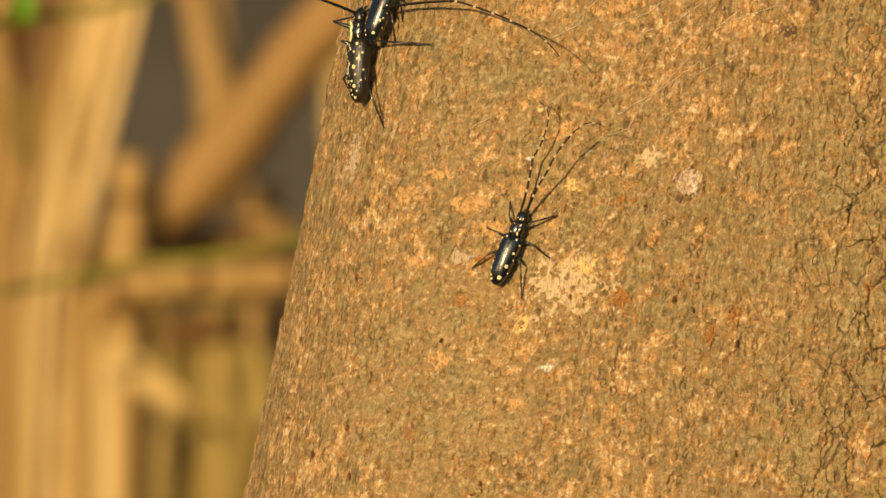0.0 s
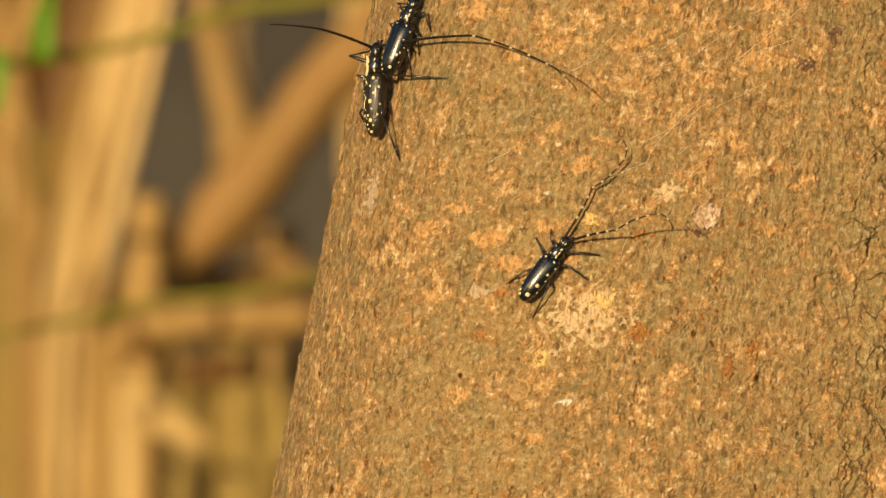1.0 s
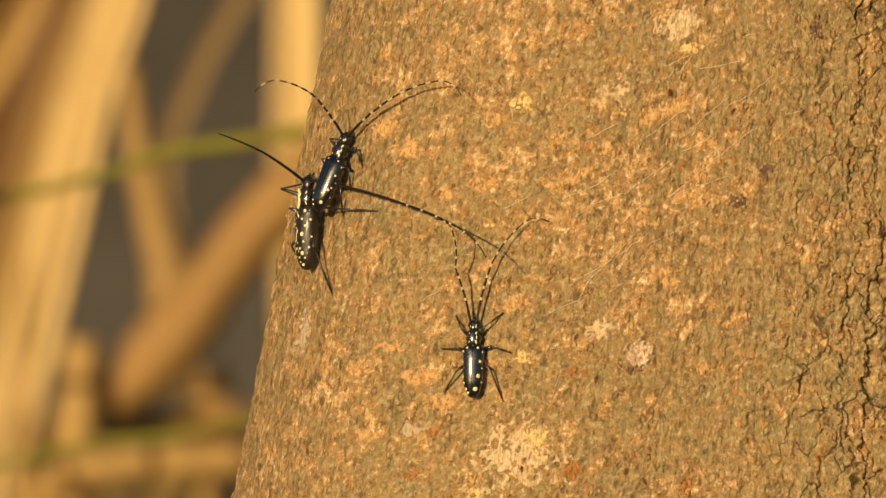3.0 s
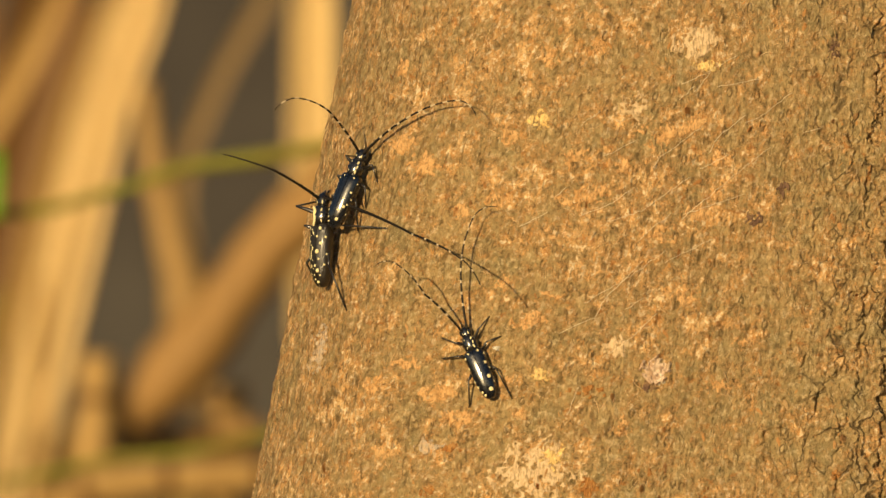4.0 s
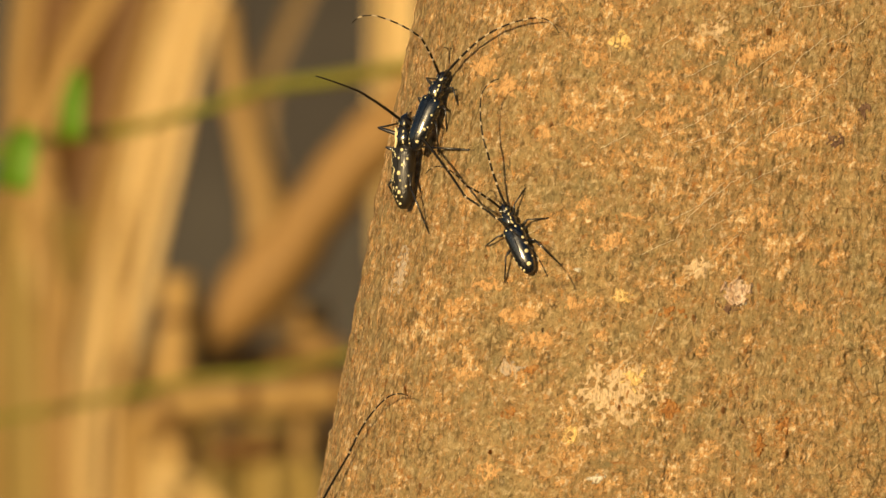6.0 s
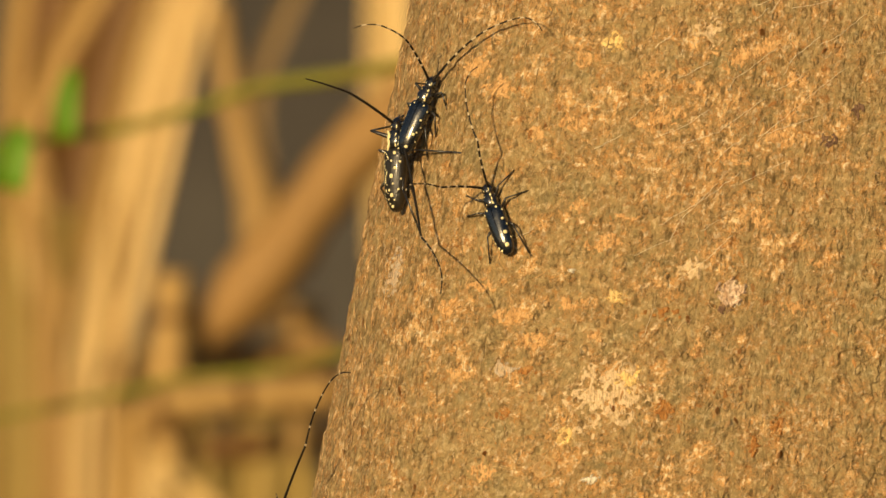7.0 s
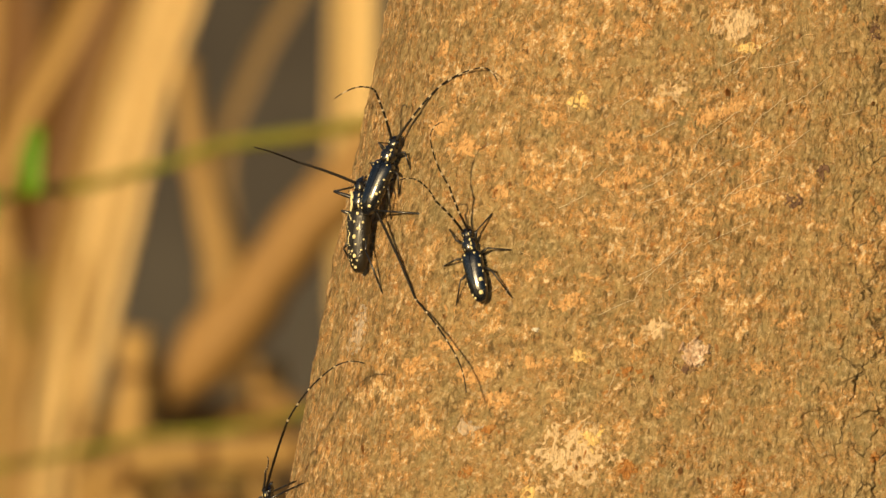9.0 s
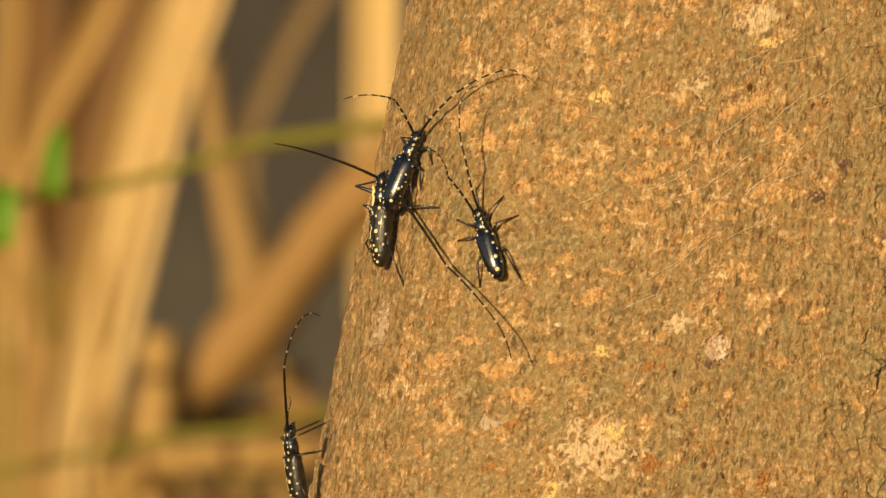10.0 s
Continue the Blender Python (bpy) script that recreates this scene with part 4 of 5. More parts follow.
def blade(points, d, wide, material, label, name="reed_leaf", category="reed leaf", group="dry reeds behind the trunk"):
    """A long dry leaf through steps of the bark map at distance d, wide metres at its broadest, folded along its midrib; its foot runs on to the soil."""
    pts = [beyond(i, j, d) for i, j in points]
    low = min(pts, key=lambda p: p.z)
    if pts[-1] is low and name == "reed_leaf" and low.z < 1.15 and abs(pts[-1].x - pts[-2].x) < abs(pts[-1].z - pts[-2].z):
        run = (pts[-1] - pts[-2])
        foot = pts[-1] + Vector((run.x * 0.8, 0.05, 0))
        foot.z = 0.0
        pts.append(pts[-1].lerp(foot, 0.5))
        pts.append(foot)
    bm = bmesh.new()
    rows = []
    n = len(pts)
    for k, p in enumerate(pts):
        t = (pts[min(k + 1, n - 1)] - pts[max(k - 1, 0)]).normalized()
        side = t.cross(Vector((0, 1, 0))).normalized()
        w = wide / 2 * (0.55 if k == 0 else 1.0)
        rows.append([bm.verts.new(p + side * w * s + Vector((0, dy, 0)) * wide) for s, dy in ((-1, 0.0), (-0.5, 0.14), (0, 0.25), (0.5, 0.14), (1, 0.0))])
    for a, b in zip(rows, rows[1:]):
        for m in range(4):
            bm.faces.new((a[m], a[m + 1], b[m + 1], b[m]))
    bmesh.ops.subdivide_edges(bm, edges=[e for e in bm.edges], cuts=2, use_grid_fill=True)
    bmesh.ops.solidify(bm, geom=bm.faces[:], thickness=wide * 0.04)
    leaf = tagged(link(name, bm, material), label, category, group)
    part("midrib", tube(bmesh.new(), [p + Vector((0, 0.22 * wide, 0)) for p in pts], wide * 0.05, 6), material, leaf)
    return leaf


def branch(points, d, radii, material, label, name="branch", category="branch", foot=False, group="", parent=None):
    pts = [beyond(i, j, d) for i, j in points]
    radii = list(radii)
    if foot:
        g = pts[-1].copy()
        g.z = -0.01
        pts.append(g)
        radii.append(radii[-1] * 1.1)
    fine, fr = [], []
    for k in range(len(pts) - 1):
        for m in range(5):
            q = m / 5
            fine.append(pts[k].lerp(pts[k + 1], q) + Vector((noise.noise(pts[k] * 9 + Vector((q * 3, 0, 0))), 0, 0)) * radii[k] * 0.2)
            fr.append((radii[k] + (radii[k + 1] - radii[k]) * q) * (1 + 0.12 * noise.noise(Vector((k + q, 2.2, d)))))
    fine.append(pts[-1])
    fr.append(radii[-1])
    ob = link(name, tube(bmesh.new(), fine, fr, 12), material, parent)
    if "stem" in label:
        for k in range(3, len(fine) - 2, 5):
            q = (fine[k + 1] - fine[k - 1]).normalized()
            part("node", tube(bmesh.new(), [fine[k] - q * 0.004, fine[k], fine[k] + q * 0.004], [fr[k], fr[k] * 1.18, fr[k]], 12), BROWN_STRAW, ob, "dark swollen node")
    return tagged(ob, label) if parent else tagged(ob, label, category, group)


blade([(300, -250), (214, 0), (160, 150), (134, 260), (112, 370), (82, 500), (46, 640), (10, 800), (-6, 1000), (-10, 1250)], 7.02, 0.0420, PALE_STRAW, "broad bleached dry reed leaf standing in the soil")
blade([(250, -250), (170, 0), (114, 150), (80, 260), (50, 370), (26, 480), (4, 600), (-20, 760), (-48, 1000), (-58, 1250)], 7.28, 0.0270, STRAW, "broad tan dry reed leaf standing in the soil")
blade([(250, -150), (186, 0), (126, 180), (92, 330), (56, 500), (20, 680), (-8, 900), (-18, 1250)], 6.89, 0.0090, PALE_STRAW, "narrow bleached reed leaf leaning over")
blade([(262, -250), (180, 0), (130, 150), (110, 260), (92, 370), (66, 500), (34, 640), (0, 800), (-14, 1250)], 6.92, 0.0075, DULL_STRAW, "narrow dull reed leaf pressed against a broad one")
blade([(322, -250), (238, 0), (184, 150), (156, 260), (132, 370), (100, 500), (62, 640), (22, 800), (4, 1250)], 6.94, 0.0065, STRAW, "narrow tan reed leaf pressed against a broad one")
blade([(122, -140), (62, 0), (8, 105), (-48, 205), (-100, 330), (-156, 700), (-168, 1250)], 7.15, 0.0210, STRAW, "narrow tan reed leaf leaning over")
# two added leaves whose dark brown stands for the dim gaps between the reeds
blade([(84, -200), (62, 0), (38, 150), (0, 300), (-34, 450), (-68, 800), (-78, 1250)], 8.19, 0.0760, BROWN_STRAW, "dark brown leaf filling a dark gap between the reeds")
blade([(-68, -200), (-83, 60), (-88, 220), (-98, 420), (-98, 800), (-98, 1250)], 8.45, 0.0552, BROWN_STRAW, "dark brown leaf filling a dark gap between the reeds")
blade([(-128, -200), (-116, 0), (-118, 90), (-133, 240), (-138, 480), (-138, 800), (-133, 1250)], 7.67, 0.0210, STRAW, "narrow tan reed leaf leaning over")
blade([(-98, 360), (-88, 520), (-83, 800), (-83, 1250)], 7.93, 0.0377, DULL_STRAW, "dull brown dry leaf of a reed")
blade([(52, 740), (62, 800), (67, 900), (72, 1250)], 7.80, 0.0371, OLIVE_STRAW, "dull olive dry leaf of a reed")
blade([(-3, 500), (-13, 640), (-23, 800), (-28, 1250)], 7.54, 0.0179, STRAW, "narrow tan reed leaf leaning over")
blade([(-48, 600), (-50, 760), (-56, 900), (-58, 1250)], 6.89, 0.0164, STRAW, "narrow tan reed leaf leaning over")
blade([(84, 900), (86, 1000), (90, 1250)], 6.44, 0.0337, PALE_STRAW, "broad bleached dry reed leaf standing in the soil")
blade([(497, -140), (442, -30), (374, 90), (312, 230), (300, 330), (322, 450), (342, 620), (342, 1250)], 8.58, 0.0165, DIM_STRAW, "narrow tan reed leaf leaning over")
blade([(537, -200), (532, 0), (532, 130), (530, 230), (537, 500), (542, 900)], 6.76, 0.0337, PALE_STRAW, "bleached reed leaf close behind the trunk")
fork = branch([(632, 214), (530, 326), (470, 382), (412, 456), (352, 540), (312, 590), (256, 654), (196, 702), (154, 830)], 6.57, [0.0190, 0.0205, 0.0225, 0.0205, 0.0235, 0.0245, 0.0215, 0.0180, 0.0160], BRANCHWOOD, "smooth orange-brown branch forked in two", foot=True)
branch([(236, 110), (252, 250), (276, 350), (302, 440), (318, 540), (300, 610)], 6.66, [0.0070, 0.0095, 0.0120, 0.0150, 0.0180, 0.0190], DULL_STRAW, "side branch", foot=False, name="side_branch", parent=fork)
branch([(592, 212), (442, 240), (302, 258), (212, 292), (72, 332), (-68, 350), (-188, 372), (-428, 420), (-628, 900)], 4.30, [0.0030, 0.0034, 0.0032, 0.0026, 0.0024, 0.0026, 0.0028, 0.0028, 0.0028], VINE, "thin green and brown trailing vine", foot=True, name="vine", category="vine")
blade([(-26, 228), (-36, 285), (-38, 352)], 4.28, 0.0110, LEAF, "small green leaf hanging on the vine", name="green_leaf", category="leaf", group="green leaves on the vine")
blade([(-116, 330), (-128, 370), (-140, 440)], 4.28, 0.0160, LEAF, "small green leaf hanging on the vine", name="green_leaf", category="leaf", group="green leaves on the vine")
branch([(552, 715), (432, 735), (312, 762), (192, 770), (72, 800), (-228, 860), (-528, 1100)], 4.50, [0.0020, 0.0022, 0.0024, 0.0022, 0.0020, 0.0020, 0.0020], VINE, "thin green and brown trailing vine", foot=True, name="vine", category="vine")
branch([(552, 795), (372, 806), (222, 812), (72, 840)], 6.10, [0.0112, 0.0118, 0.0116, 0.0104], STRAW, "tan reed stem broken over and bent to the soil", foot=True)
blade([(97, 440), (62, 560), (32, 660), (20, 760), (14, 900), (12, 1250)], 7.09, 0.0505, STRAW, "tan dry reed leaf standing in soil")
blade([(-8, 480), (-20, 640), (-28, 800), (-33, 1250)], 7.80, 0.0927, OLIVE_STRAW, "broad olive-tan dry reed leaf")
blade([(134, 740), (134, 860), (134, 960), (137, 1250)], 7.87, 0.0888, DULL_STRAW, "broad dull brown dry reed leaf")
blade([(292, 850), (297, 960), (302, 1250)], 7.93, 0.0895, OLIVE_STRAW, "broad olive-tan dry reed leaf")
blade([(-148, 440), (-143, 640), (-138, 800), (-138, 1250)], 7.93, 0.0707, DULL_STRAW, "broad dull brown dry reed leaf")
blade([(-88, 470), (-76, 600), (-64, 800), (-58, 1250)], 6.63, 0.0181, DULL_STRAW, "dull brown dry leaf of a reed")
blade([(94, 730), (100, 800), (104, 900), (112, 1250)], 6.76, 0.0241, DULL_STRAW, "dull brown dry leaf of a reed")
blade([(-134, 560), (-128, 680), (-118, 900), (-113, 1250)], 6.63, 0.0236, OLIVE_STRAW, "greenish tan dry reed leaf")
branch([(452, 728), (292, 742), (142, 738)], 6.62, [0.0095, 0.0111, 0.0111], BRANCHWOOD, "orange-brown dead stem lying across the reeds", foot=False)
branch([(156, 590), (150, 720), (144, 960)], 6.54, [0.0117, 0.0140, 0.0140], STRAW, "stout tan stem of dry reed", foot=True)
branch([(384, 640), (386, 700), (388, 800)], 6.76, [0.0129, 0.0137, 0.0137], STRAW, "stout tan stem of dry reed", foot=True)
# added dark stem: the shadow band below the tan one, put into its colour
branch([(552, 880), (352, 890), (202, 905)], 6.97, [0.0125, 0.0116, 0.0116], BROWN_STRAW, "dark brown stem standing in for the shadow band under the broken stem", foot=False)
blade([(292, 850), (290, 1000), (297, 1250)], 6.96, 0.0413, OLIVE_STRAW, "greenish tan dry reed leaf")
blade([(202, 860), (194, 1000), (187, 1250)], 6.96, 0.0289, OLIVE_STRAW, "greenish tan dry reed leaf")
blade([(372, 920), (372, 1050), (377, 1250)], 6.50, 0.0324, OLIVE_STRAW, "greenish tan dry reed leaf")
blade([(264, 1040), (182, 985), (122, 935), (94, 945), (80, 1060), (77, 1250)], 6.30, 0.0210, PALE_STRAW, "bent and bleached dry reed leaf")
blade([(222, 1075), (162, 1035), (107, 990), (72, 1000), (57, 1100), (52, 1250)], 6.83, 0.0073, PALE_STRAW, "bent and bleached dry reed leaf")
blade([(122, 830), (117, 1000), (122, 1250)], 7.67, 0.0319, STRAW, "tan dry reed leaf standing in soil")
rnd_reeds = random.Random(8)
for _ in range(16):
    i, lean = rnd_reeds.uniform(-190, 110), rnd_reeds.uniform(-30, 20)
    top = rnd_reeds.uniform(330, 620)
    blade([(i - lean, top), (i, top + 180), (i + lean * 0.3, top + 420), (i + lean * 0.5, 1250)], rnd_reeds.uniform(6.5, 8.3), rnd_reeds.uniform(0.005, 0.014),
          rnd_reeds.choice([STRAW, DULL_STRAW, DULL_STRAW, STRAW, OLIVE_STRAW, PALE_STRAW]), "narrow dry leaf of a reed in the clump")

# ---- ground and distance ----
def sheet(name, xs, ys, height, material, label):
    bm = bmesh.new()
    grid = [[bm.verts.new((x, y, height(x, y))) for x in xs] for y in ys]
    for a in range(len(ys) - 1):
        for b in range(len(xs) - 1):
            bm.faces.new((grid[a][b], grid[a][b + 1], grid[a + 1][b + 1], grid[a + 1][b]))
    return tagged(link(name, bm, material), label, "ground" if name == "ground" else "bank", kind="structure")


spanx = [-600, -200, -60, -30] + [x * 1.0 for x in range(-16, 17)] + [30, 60, 200, 600]
sheet("ground", spanx, [-600, -200, -60, -20] + [y * 1.0 for y in range(-8, 9)] + [12, 20, 60, 200, 600],
      lambda x, y: 0.02 * noise.noise(Vector((x, y, 0))) - 0.02 if abs(x) < 17 and abs(y) < 9 else -0.02, SOIL, "dry brown soil with litter")
# added backdrop; its dark colour gives the shade in the gaps behind the reeds
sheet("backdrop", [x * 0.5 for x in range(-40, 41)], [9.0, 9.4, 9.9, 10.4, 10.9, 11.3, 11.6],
      lambda x, y: (y - 9.0) * 1.3 - 0.1 + 0.12 * noise.noise(Vector((x, y * 2, 3))), BANK, "dark grey-brown backdrop bank filling the gaps behind the reeds")


# ---- all that moves ----
def motions():
    climber_fold = Matrix.Translation(climber[2][0][1]) @ pose(0, 0, 0, -8, 0, -20)
    steps = [(0, stance(796, 806, 855, 660)), (0.5, stance(817, 777, 869, 655)), (1, stance(813, 765, 899, 651)), (1.5, stance(838, 754, 894, 621)), (2, stance(854, 735, 876, 583)), (2.5, stance(848, 728, 852, 578)), (2.7, stance(848, 716, 855, 568)), (3.8, stance(849, 660, 809, 528)), (4, stance(852, 663, 801, 537)), (4.5, stance(841, 653, 784, 524)), (5, stance(823, 634, 757, 522)), (5.5, stance(796, 631, 742, 494)), (5.7, stance(791, 611, 733, 474)), (6.8, stance(749, 556, 707, 427)), (7, stance(748, 546, 706, 421)), (7.5, stance(735, 544, 731, 399)), (8, stance(740, 539, 748, 393)), (8.5, stance(758, 535, 739, 395)), (9, stance(764, 529, 734, 392)), (9.5, stance(763, 512, 720, 377)), (10, stance(756, 500, 711, 363))]
    walk(walker[0], steps)
    inner = [(0, 865, 574), (0.5, 891, 569), (1, 940, 563), (1.5, 877, 533), (2, 816, 523), (2.5, 815, 490), (2.7, 830, 476), (3.8, 739, 478), (4, 731, 479), (4.5, 729, 476), (5, 685, 504), (5.5, 684, 465), (5.7, 678, 442), (6.8, 644, 433), (7, 628, 428), (7.5, 665, 381), (8, 713, 341), (8.5, 689, 338), (9, 680, 348), (9.5, 665, 340), (10, 662, 313)]
    outer = [(0, 877, 469), (0.5, 940, 484), (1, 995, 477), (1.5, 866, 444), (2, 751, 453), (2.5, 755, 430), (2.7, 808, 396), (3.8, 644, 434), (4, 646, 429), (4.5, 641, 416), (5, 590, 488), (5.5, 609, 435), (5.7, 608, 412), (6.8, 589, 440), (7, 568, 446), (7.5, 580, 386), (8, 628, 316), (8.5, 624, 279), (9, 615, 313), (9.5, 590, 310), (10, 612, 266)]
    key_feeler(walker[2][0], steps, inner, outer)
    inner = [(0, 893, 594), (0.5, 936, 614), (1, 981, 640), (1.5, 957, 573), (2, 916, 503), (2.5, 878, 490), (2.7, 890, 476), (3.8, 797, 423), (4, 796, 439), (4.5, 764, 426), (5, 710, 432), (5.5, 714, 424), (5.7, 708, 397), (6.8, 684, 335), (7, 693, 346), (7.5, 745, 321), (8, 770, 301), (8.5, 732, 318), (9, 705, 322), (9.5, 695, 299), (10, 694, 282)]
    outer = [(0, 992, 518), (0.5, 1011, 573), (1, 1081, 637), (1.5, 1072, 508), (2, 1046, 443), (2.5, 980, 395), (2.7, 1005, 396), (3.8, 873, 305), (4, 865, 313), (4.5, 798, 300), (5, 739, 312), (5.5, 733, 284), (5.7, 722, 261), (6.8, 726, 209), (7, 693, 206), (7.5, 845, 220), (8, 873, 205), (8.5, 738, 228), (9, 694, 208), (9.5, 689, 139), (10, 715, 153)]
    key_feeler(walker[2][1], steps, inner, outer)
    for n, thigh in enumerate(walker[1]):
        swing = [(t / 2, Matrix.Translation(thigh.location) @ pose(0, 0, 0, 0, 0, (11 if n in (0, 3, 4) else -11) * math.sin(t * 2.1 + n * 0.4))) for t in range(21)]
        walk(thigh, swing)
    bearer = [(0, perched(557, 481, 559, 309, -38, 0.1, 1.2)), (0.5, perched(556, 480, 558, 308, -38, 0.1, 1.2)), (1, perched(554, 480, 556, 308, -38, 0.1, 1.2)), (1.5, perched(554, 476, 556, 304, -38, 0.1, 1.2)), (2, perched(553, 474, 555, 302, -38, 0.1, 1.2)), (2.5, perched(554, 471, 556, 299, -38, 0.1, 1.2)), (2.7, perched(554, 470, 556, 298, -38, 0.1, 1.2)), (3.8, perched(553, 469, 555, 297, -38, 0.1, 1.2)), (4, perched(551, 471, 553, 299, -38, 0.1, 1.2)), (4.5, perched(551, 473, 553, 301, -38, 0.1, 1.2)), (5, perched(552, 473, 554, 301, -38, 0.1, 1.2)), (5.5, perched(553, 472, 555, 300, -38, 0.1, 1.2)), (5.7, perched(552, 471, 554, 299, -38, 0.1, 1.2)), (6.8, perched(552, 472, 554, 300, -38, 0.1, 1.2)), (7, perched(550, 474, 552, 302, -38, 0.1, 1.2)), (7.5, perched(547, 478, 549, 306, -38, 0.1, 1.2)), (8, perched(545, 479, 547, 307, -38, 0.1, 1.2)), (8.5, perched(546, 480, 548, 308, -38, 0.1, 1.2)), (9, perched(547, 479, 549, 307, -38, 0.1, 1.2)), (9.5, perched(547, 478, 549, 306, -38, 0.1, 1.2)), (10, perched(546, 477, 548, 305, -38, 0.1, 1.2))]
    walk(female[0], bearer)
    rider = [(0, perched(571, 383, 629, 215, -30, 0.1, 1.0)), (0.5, perched(570, 382, 629, 215, -30, 0.1, 1.0)), (1, perched(568, 382, 629, 215, -30, 0.1, 1.0)), (1.5, perched(568, 378, 629, 214, -30, 0.1, 1.0)), (2, perched(567, 376, 628, 214, -30, 0.1, 1.0)), (2.5, perched(568, 373, 628, 214, -30, 0.1, 1.0)), (2.7, perched(568, 372, 629, 214, -30, 0.1, 1.0)), (3.8, perched(567, 371, 629, 213, -30, 0.1, 1.0)), (4, perched(565, 373, 628, 213, -30, 0.1, 1.0)), (4.5, perched(565, 375, 626, 215, -30, 0.1, 1.0)), (5, perched(566, 375, 627, 215, -30, 0.1, 1.0)), (5.5, perched(567, 374, 626, 216, -30, 0.1, 1.0)), (5.7, perched(566, 373, 627, 214, -30, 0.1, 1.0)), (6.8, perched(554, 388, 624, 214, -30, 0.1, 1.0)), (7, perched(552, 390, 623, 213, -30, 0.1, 1.0)), (7.5, perched(549, 394, 620, 212, -30, 0.1, 1.0)), (8, perched(547, 395, 620, 211, -30, 0.1, 1.0)), (8.5, perched(548, 396, 619, 211, -30, 0.1, 1.0)), (9, perched(549, 395, 620, 213, -30, 0.1, 1.0)), (9.5, perched(549, 394, 620, 212, -30, 0.1, 1.0)), (10, perched(548, 393, 620, 212, -30, 0.1, 1.0))]
    walk(male[0], rider)
    inner = [(0, 565, 165), (0.5, 565, 165), (1, 565, 165), (1.5, 565, 165), (2, 571, 164), (2.5, 575, 165), (2.7, 574, 165), (3.8, 570, 165), (4, 569, 165), (4.5, 573, 171), (5, 574, 163), (5.5, 578, 165), (5.7, 579, 166), (6.8, 584, 173), (7, 573, 176), (7.5, 574, 161), (8, 587, 161), (8.5, 588, 149), (9, 574, 158), (9.5, 569, 170), (10, 570, 181)]
    outer = [(0, 460, 140), (0.5, 460, 140), (1, 460, 140), (1.5, 460, 140), (2, 461, 149), (2.5, 460, 150), (2.7, 461, 151), (3.8, 465, 155), (4, 466, 155), (4.5, 463, 141), (5, 459, 148), (5.5, 458, 145), (5.7, 458, 144), (6.8, 459, 135), (7, 474, 147), (7.5, 512, 176), (8, 527, 156), (8.5, 488, 140), (9, 501, 169), (9.5, 476, 185), (10, 480, 177)]
    key_feeler(male[2][0], rider, inner, outer)
    inner = [(0, 700, 169), (0.5, 700, 169), (1, 700, 169), (1.5, 700, 169), (2, 701, 164), (2.5, 695, 165), (2.7, 696, 166), (3.8, 699, 169), (4, 699, 169), (4.5, 688, 176), (5, 684, 172), (5.5, 693, 149), (5.7, 692, 153), (6.8, 689, 173), (7, 683, 167), (7.5, 669, 151), (8, 672, 166), (8.5, 678, 173), (9, 684, 148), (9.5, 674, 145), (10, 670, 171)]
    outer = [(0, 828, 159), (0.5, 828, 159), (1, 828, 159), (1.5, 828, 159), (2, 826, 153), (2.5, 825, 155), (2.7, 825, 156), (3.8, 823, 162), (4, 822, 163), (4.5, 818, 155), (5, 819, 157), (5.5, 821, 159), (5.7, 821, 158), (6.8, 819, 155), (7, 807, 151), (7.5, 779, 141), (8, 782, 161), (8.5, 813, 183), (9, 789, 137), (9.5, 799, 134), (10, 805, 145)]
    key_feeler(male[2][1], rider, inner, outer)
    inner = [(0, 456, 287), (0.5, 456, 287), (1, 456, 287), (1.5, 456, 287), (2, 471, 279), (2.5, 465, 260), (2.7, 475, 258), (3.8, 465, 260), (4, 463, 261), (4.5, 458, 262), (5, 466, 262), (5.5, 473, 263), (5.7, 473, 262), (6.8, 474, 257), (7, 466, 261), (7.5, 465, 271), (8, 438, 276), (8.5, 439, 275), (9, 430, 280), (9.5, 450, 280), (10, 440, 277)]
    outer = [(0, 366, 279), (0.5, 366, 279), (1, 366, 279), (1.5, 366, 279), (2, 391, 242), (2.5, 390, 226), (2.7, 400, 224), (3.8, 385, 237), (4, 372, 233), (4.5, 387, 233), (5, 391, 221), (5.5, 395, 232), (5.7, 395, 232), (6.8, 396, 231), (7, 388, 236), (7.5, 388, 241), (8, 363, 249), (8.5, 359, 253), (9, 359, 256), (9.5, 359, 251), (10, 357, 257)]
    key_feeler(female[2][0], bearer, inner, outer)
    inner = [(0, 726, 297), (0.5, 726, 297), (1, 726, 297), (1.5, 726, 297), (2, 741, 303), (2.5, 730, 325), (2.7, 735, 341), (3.8, 714, 363), (4, 710, 374), (4.5, 709, 381), (5, 714, 372), (5.5, 684, 355), (5.7, 675, 382), (6.8, 629, 535), (7, 593, 516), (7.5, 580, 471), (8, 608, 451), (8.5, 640, 479), (9, 647, 523), (9.5, 635, 490), (10, 661, 471)]
    outer = [(0, 911, 393), (0.5, 911, 393), (1, 911, 393), (1.5, 911, 393), (2, 921, 408), (2.5, 900, 430), (2.7, 890, 441), (3.8, 834, 450), (4, 831, 463), (4.5, 819, 470), (5, 860, 462), (5.5, 859, 479), (5.7, 838, 510), (6.8, 719, 683), (7, 628, 616), (7.5, 615, 631), (8, 668, 611), (8.5, 756, 678), (9, 738, 687), (9.5, 746, 639), (10, 777, 635)]
    key_feeler(female[2][1], bearer, inner, outer)
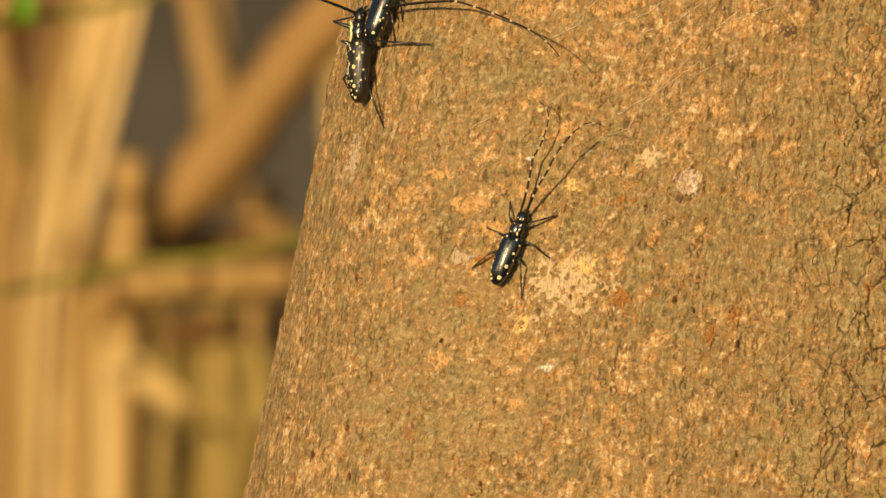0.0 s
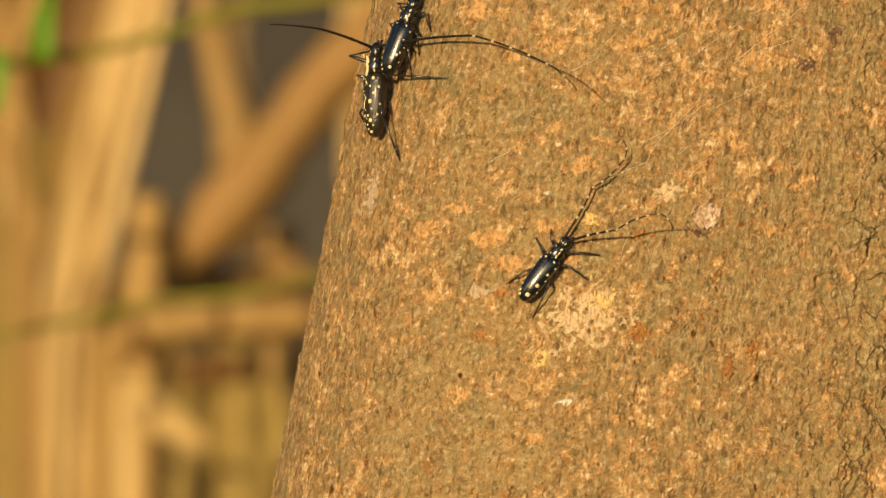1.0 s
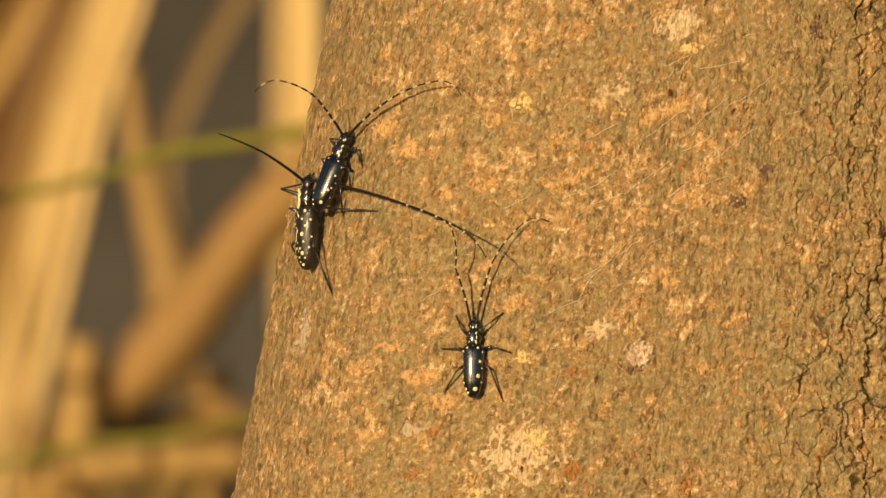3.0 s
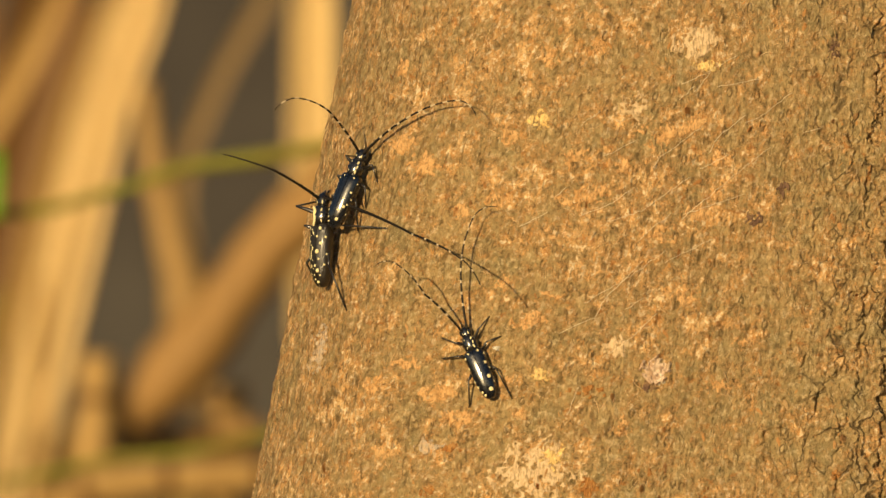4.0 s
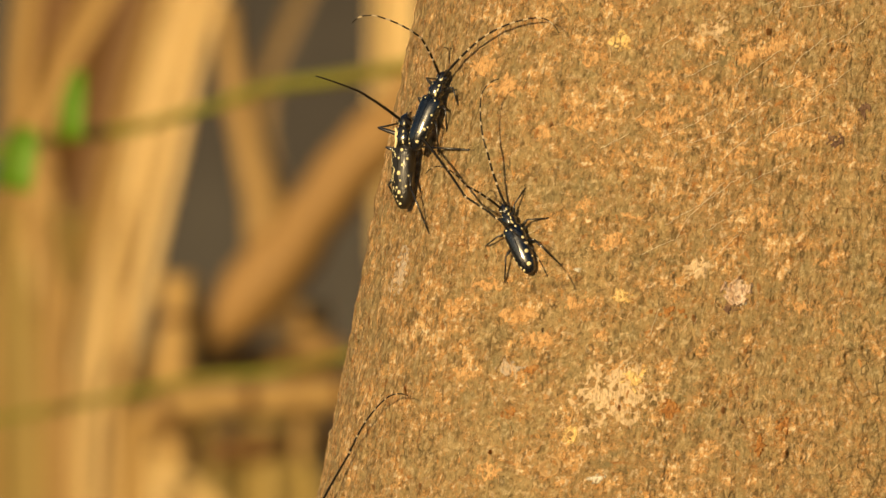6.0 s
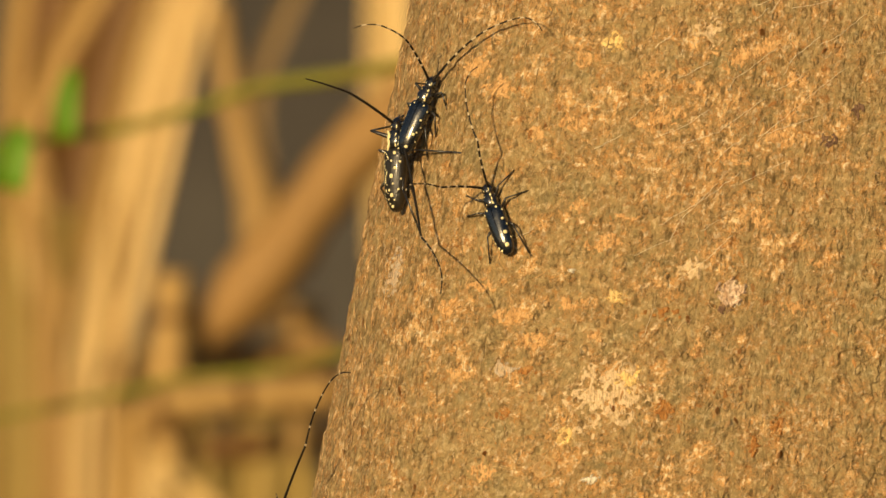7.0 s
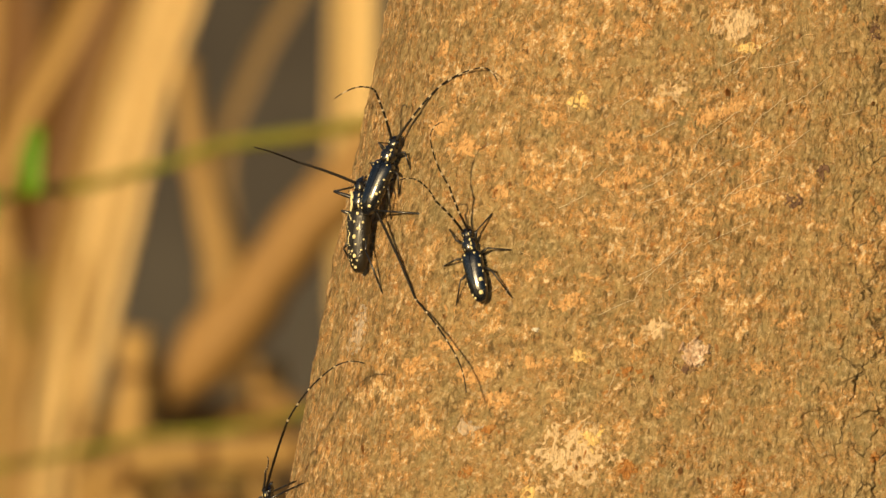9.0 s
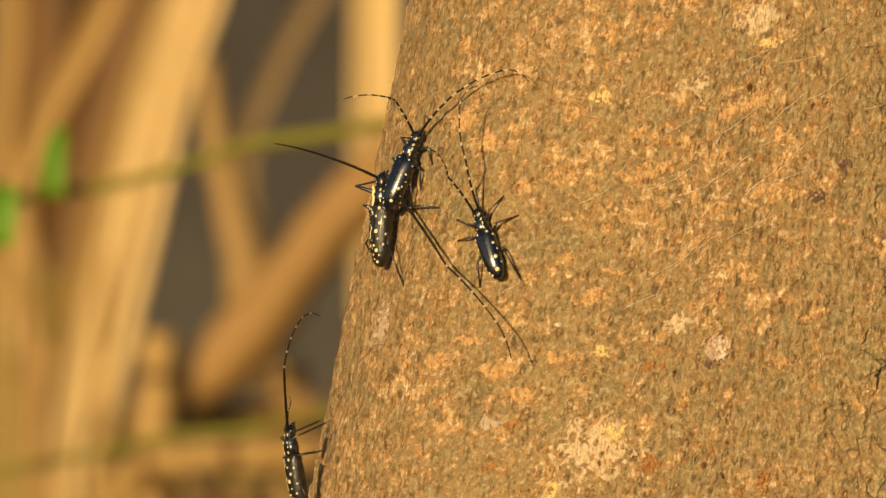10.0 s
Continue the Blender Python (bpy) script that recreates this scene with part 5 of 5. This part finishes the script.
    climb = [(0, clinging(262, 1878, 236, 1720, -62, 2.247)), (0.5, clinging(262, 1878, 236, 1720, -62, 2.247)), (1, clinging(266, 1848, 240, 1690, -62, 2.247)), (1.5, clinging(276, 1758, 250, 1600, -62, 2.247)), (2, clinging(288, 1658, 262, 1500, -62, 2.247)), (2.5, clinging(306, 1558, 280, 1400, -62, 2.247)), (2.7, clinging(316, 1518, 290, 1360, -62, 2.247)), (3.8, clinging(371, 1333, 345, 1175, -62, 2.247)), (4, clinging(381, 1308, 355, 1150, -62, 2.247)), (4.5, clinging(392, 1276, 366, 1118, -62, 2.247)), (5, clinging(402, 1248, 376, 1090, -62, 2.247)), (5.5, clinging(411, 1220, 385, 1062, -62, 2.247)), (5.7, clinging(407, 1214, 381, 1056, -62, 2.247)), (6.8, clinging(368, 1194, 342, 1036, -62, 2.247)), (7, clinging(362, 1178, 336, 1020, -62, 2.247)), (7.5, clinging(372, 1133, 346, 975, -62, 2.247)), (8, clinging(378, 1106, 352, 948, -62, 2.247)), (8.5, clinging(388, 1068, 362, 910, -62, 2.247)), (9, clinging(412, 1011, 386, 853, -62, 2.247)), (9.5, clinging(424, 954, 398, 796, -62, 2.247)), (10, clinging(410, 912, 384, 754, -62, 2.247))]
    walk(climber[0], climb)
    inner = [(0, 485, 935), (0.5, 485, 935), (1, 485, 935), (1.5, 485, 935), (2, 485, 935), (2.5, 485, 935), (2.7, 485, 935), (3.8, 485, 935), (4, 485, 935), (4.5, 485, 935), (5, 485, 935), (5.5, 485, 935), (5.7, 475, 923), (6.8, 414, 855), (7, 389, 886), (7.5, 407, 800), (8, 459, 792), (8.5, 401, 775), (9, 422, 741), (9.5, 428, 671), (10, 375, 653)]
    outer = [(0, 590, 852), (0.5, 590, 852), (1, 590, 852), (1.5, 590, 852), (2, 590, 852), (2.5, 590, 852), (2.7, 590, 852), (3.8, 590, 852), (4, 590, 852), (4.5, 590, 852), (5, 590, 852), (5.5, 590, 852), (5.7, 579, 834), (6.8, 519, 737), (7, 468, 756), (7.5, 519, 712), (8, 565, 745), (8.5, 452, 693), (9, 557, 637), (9.5, 551, 579), (10, 439, 562)]
    key_feeler(climber[2][1], climb, inner, outer)
    walk(climber[2][0][0], [(0, climber_fold), (10, climber_fold)])


motions()
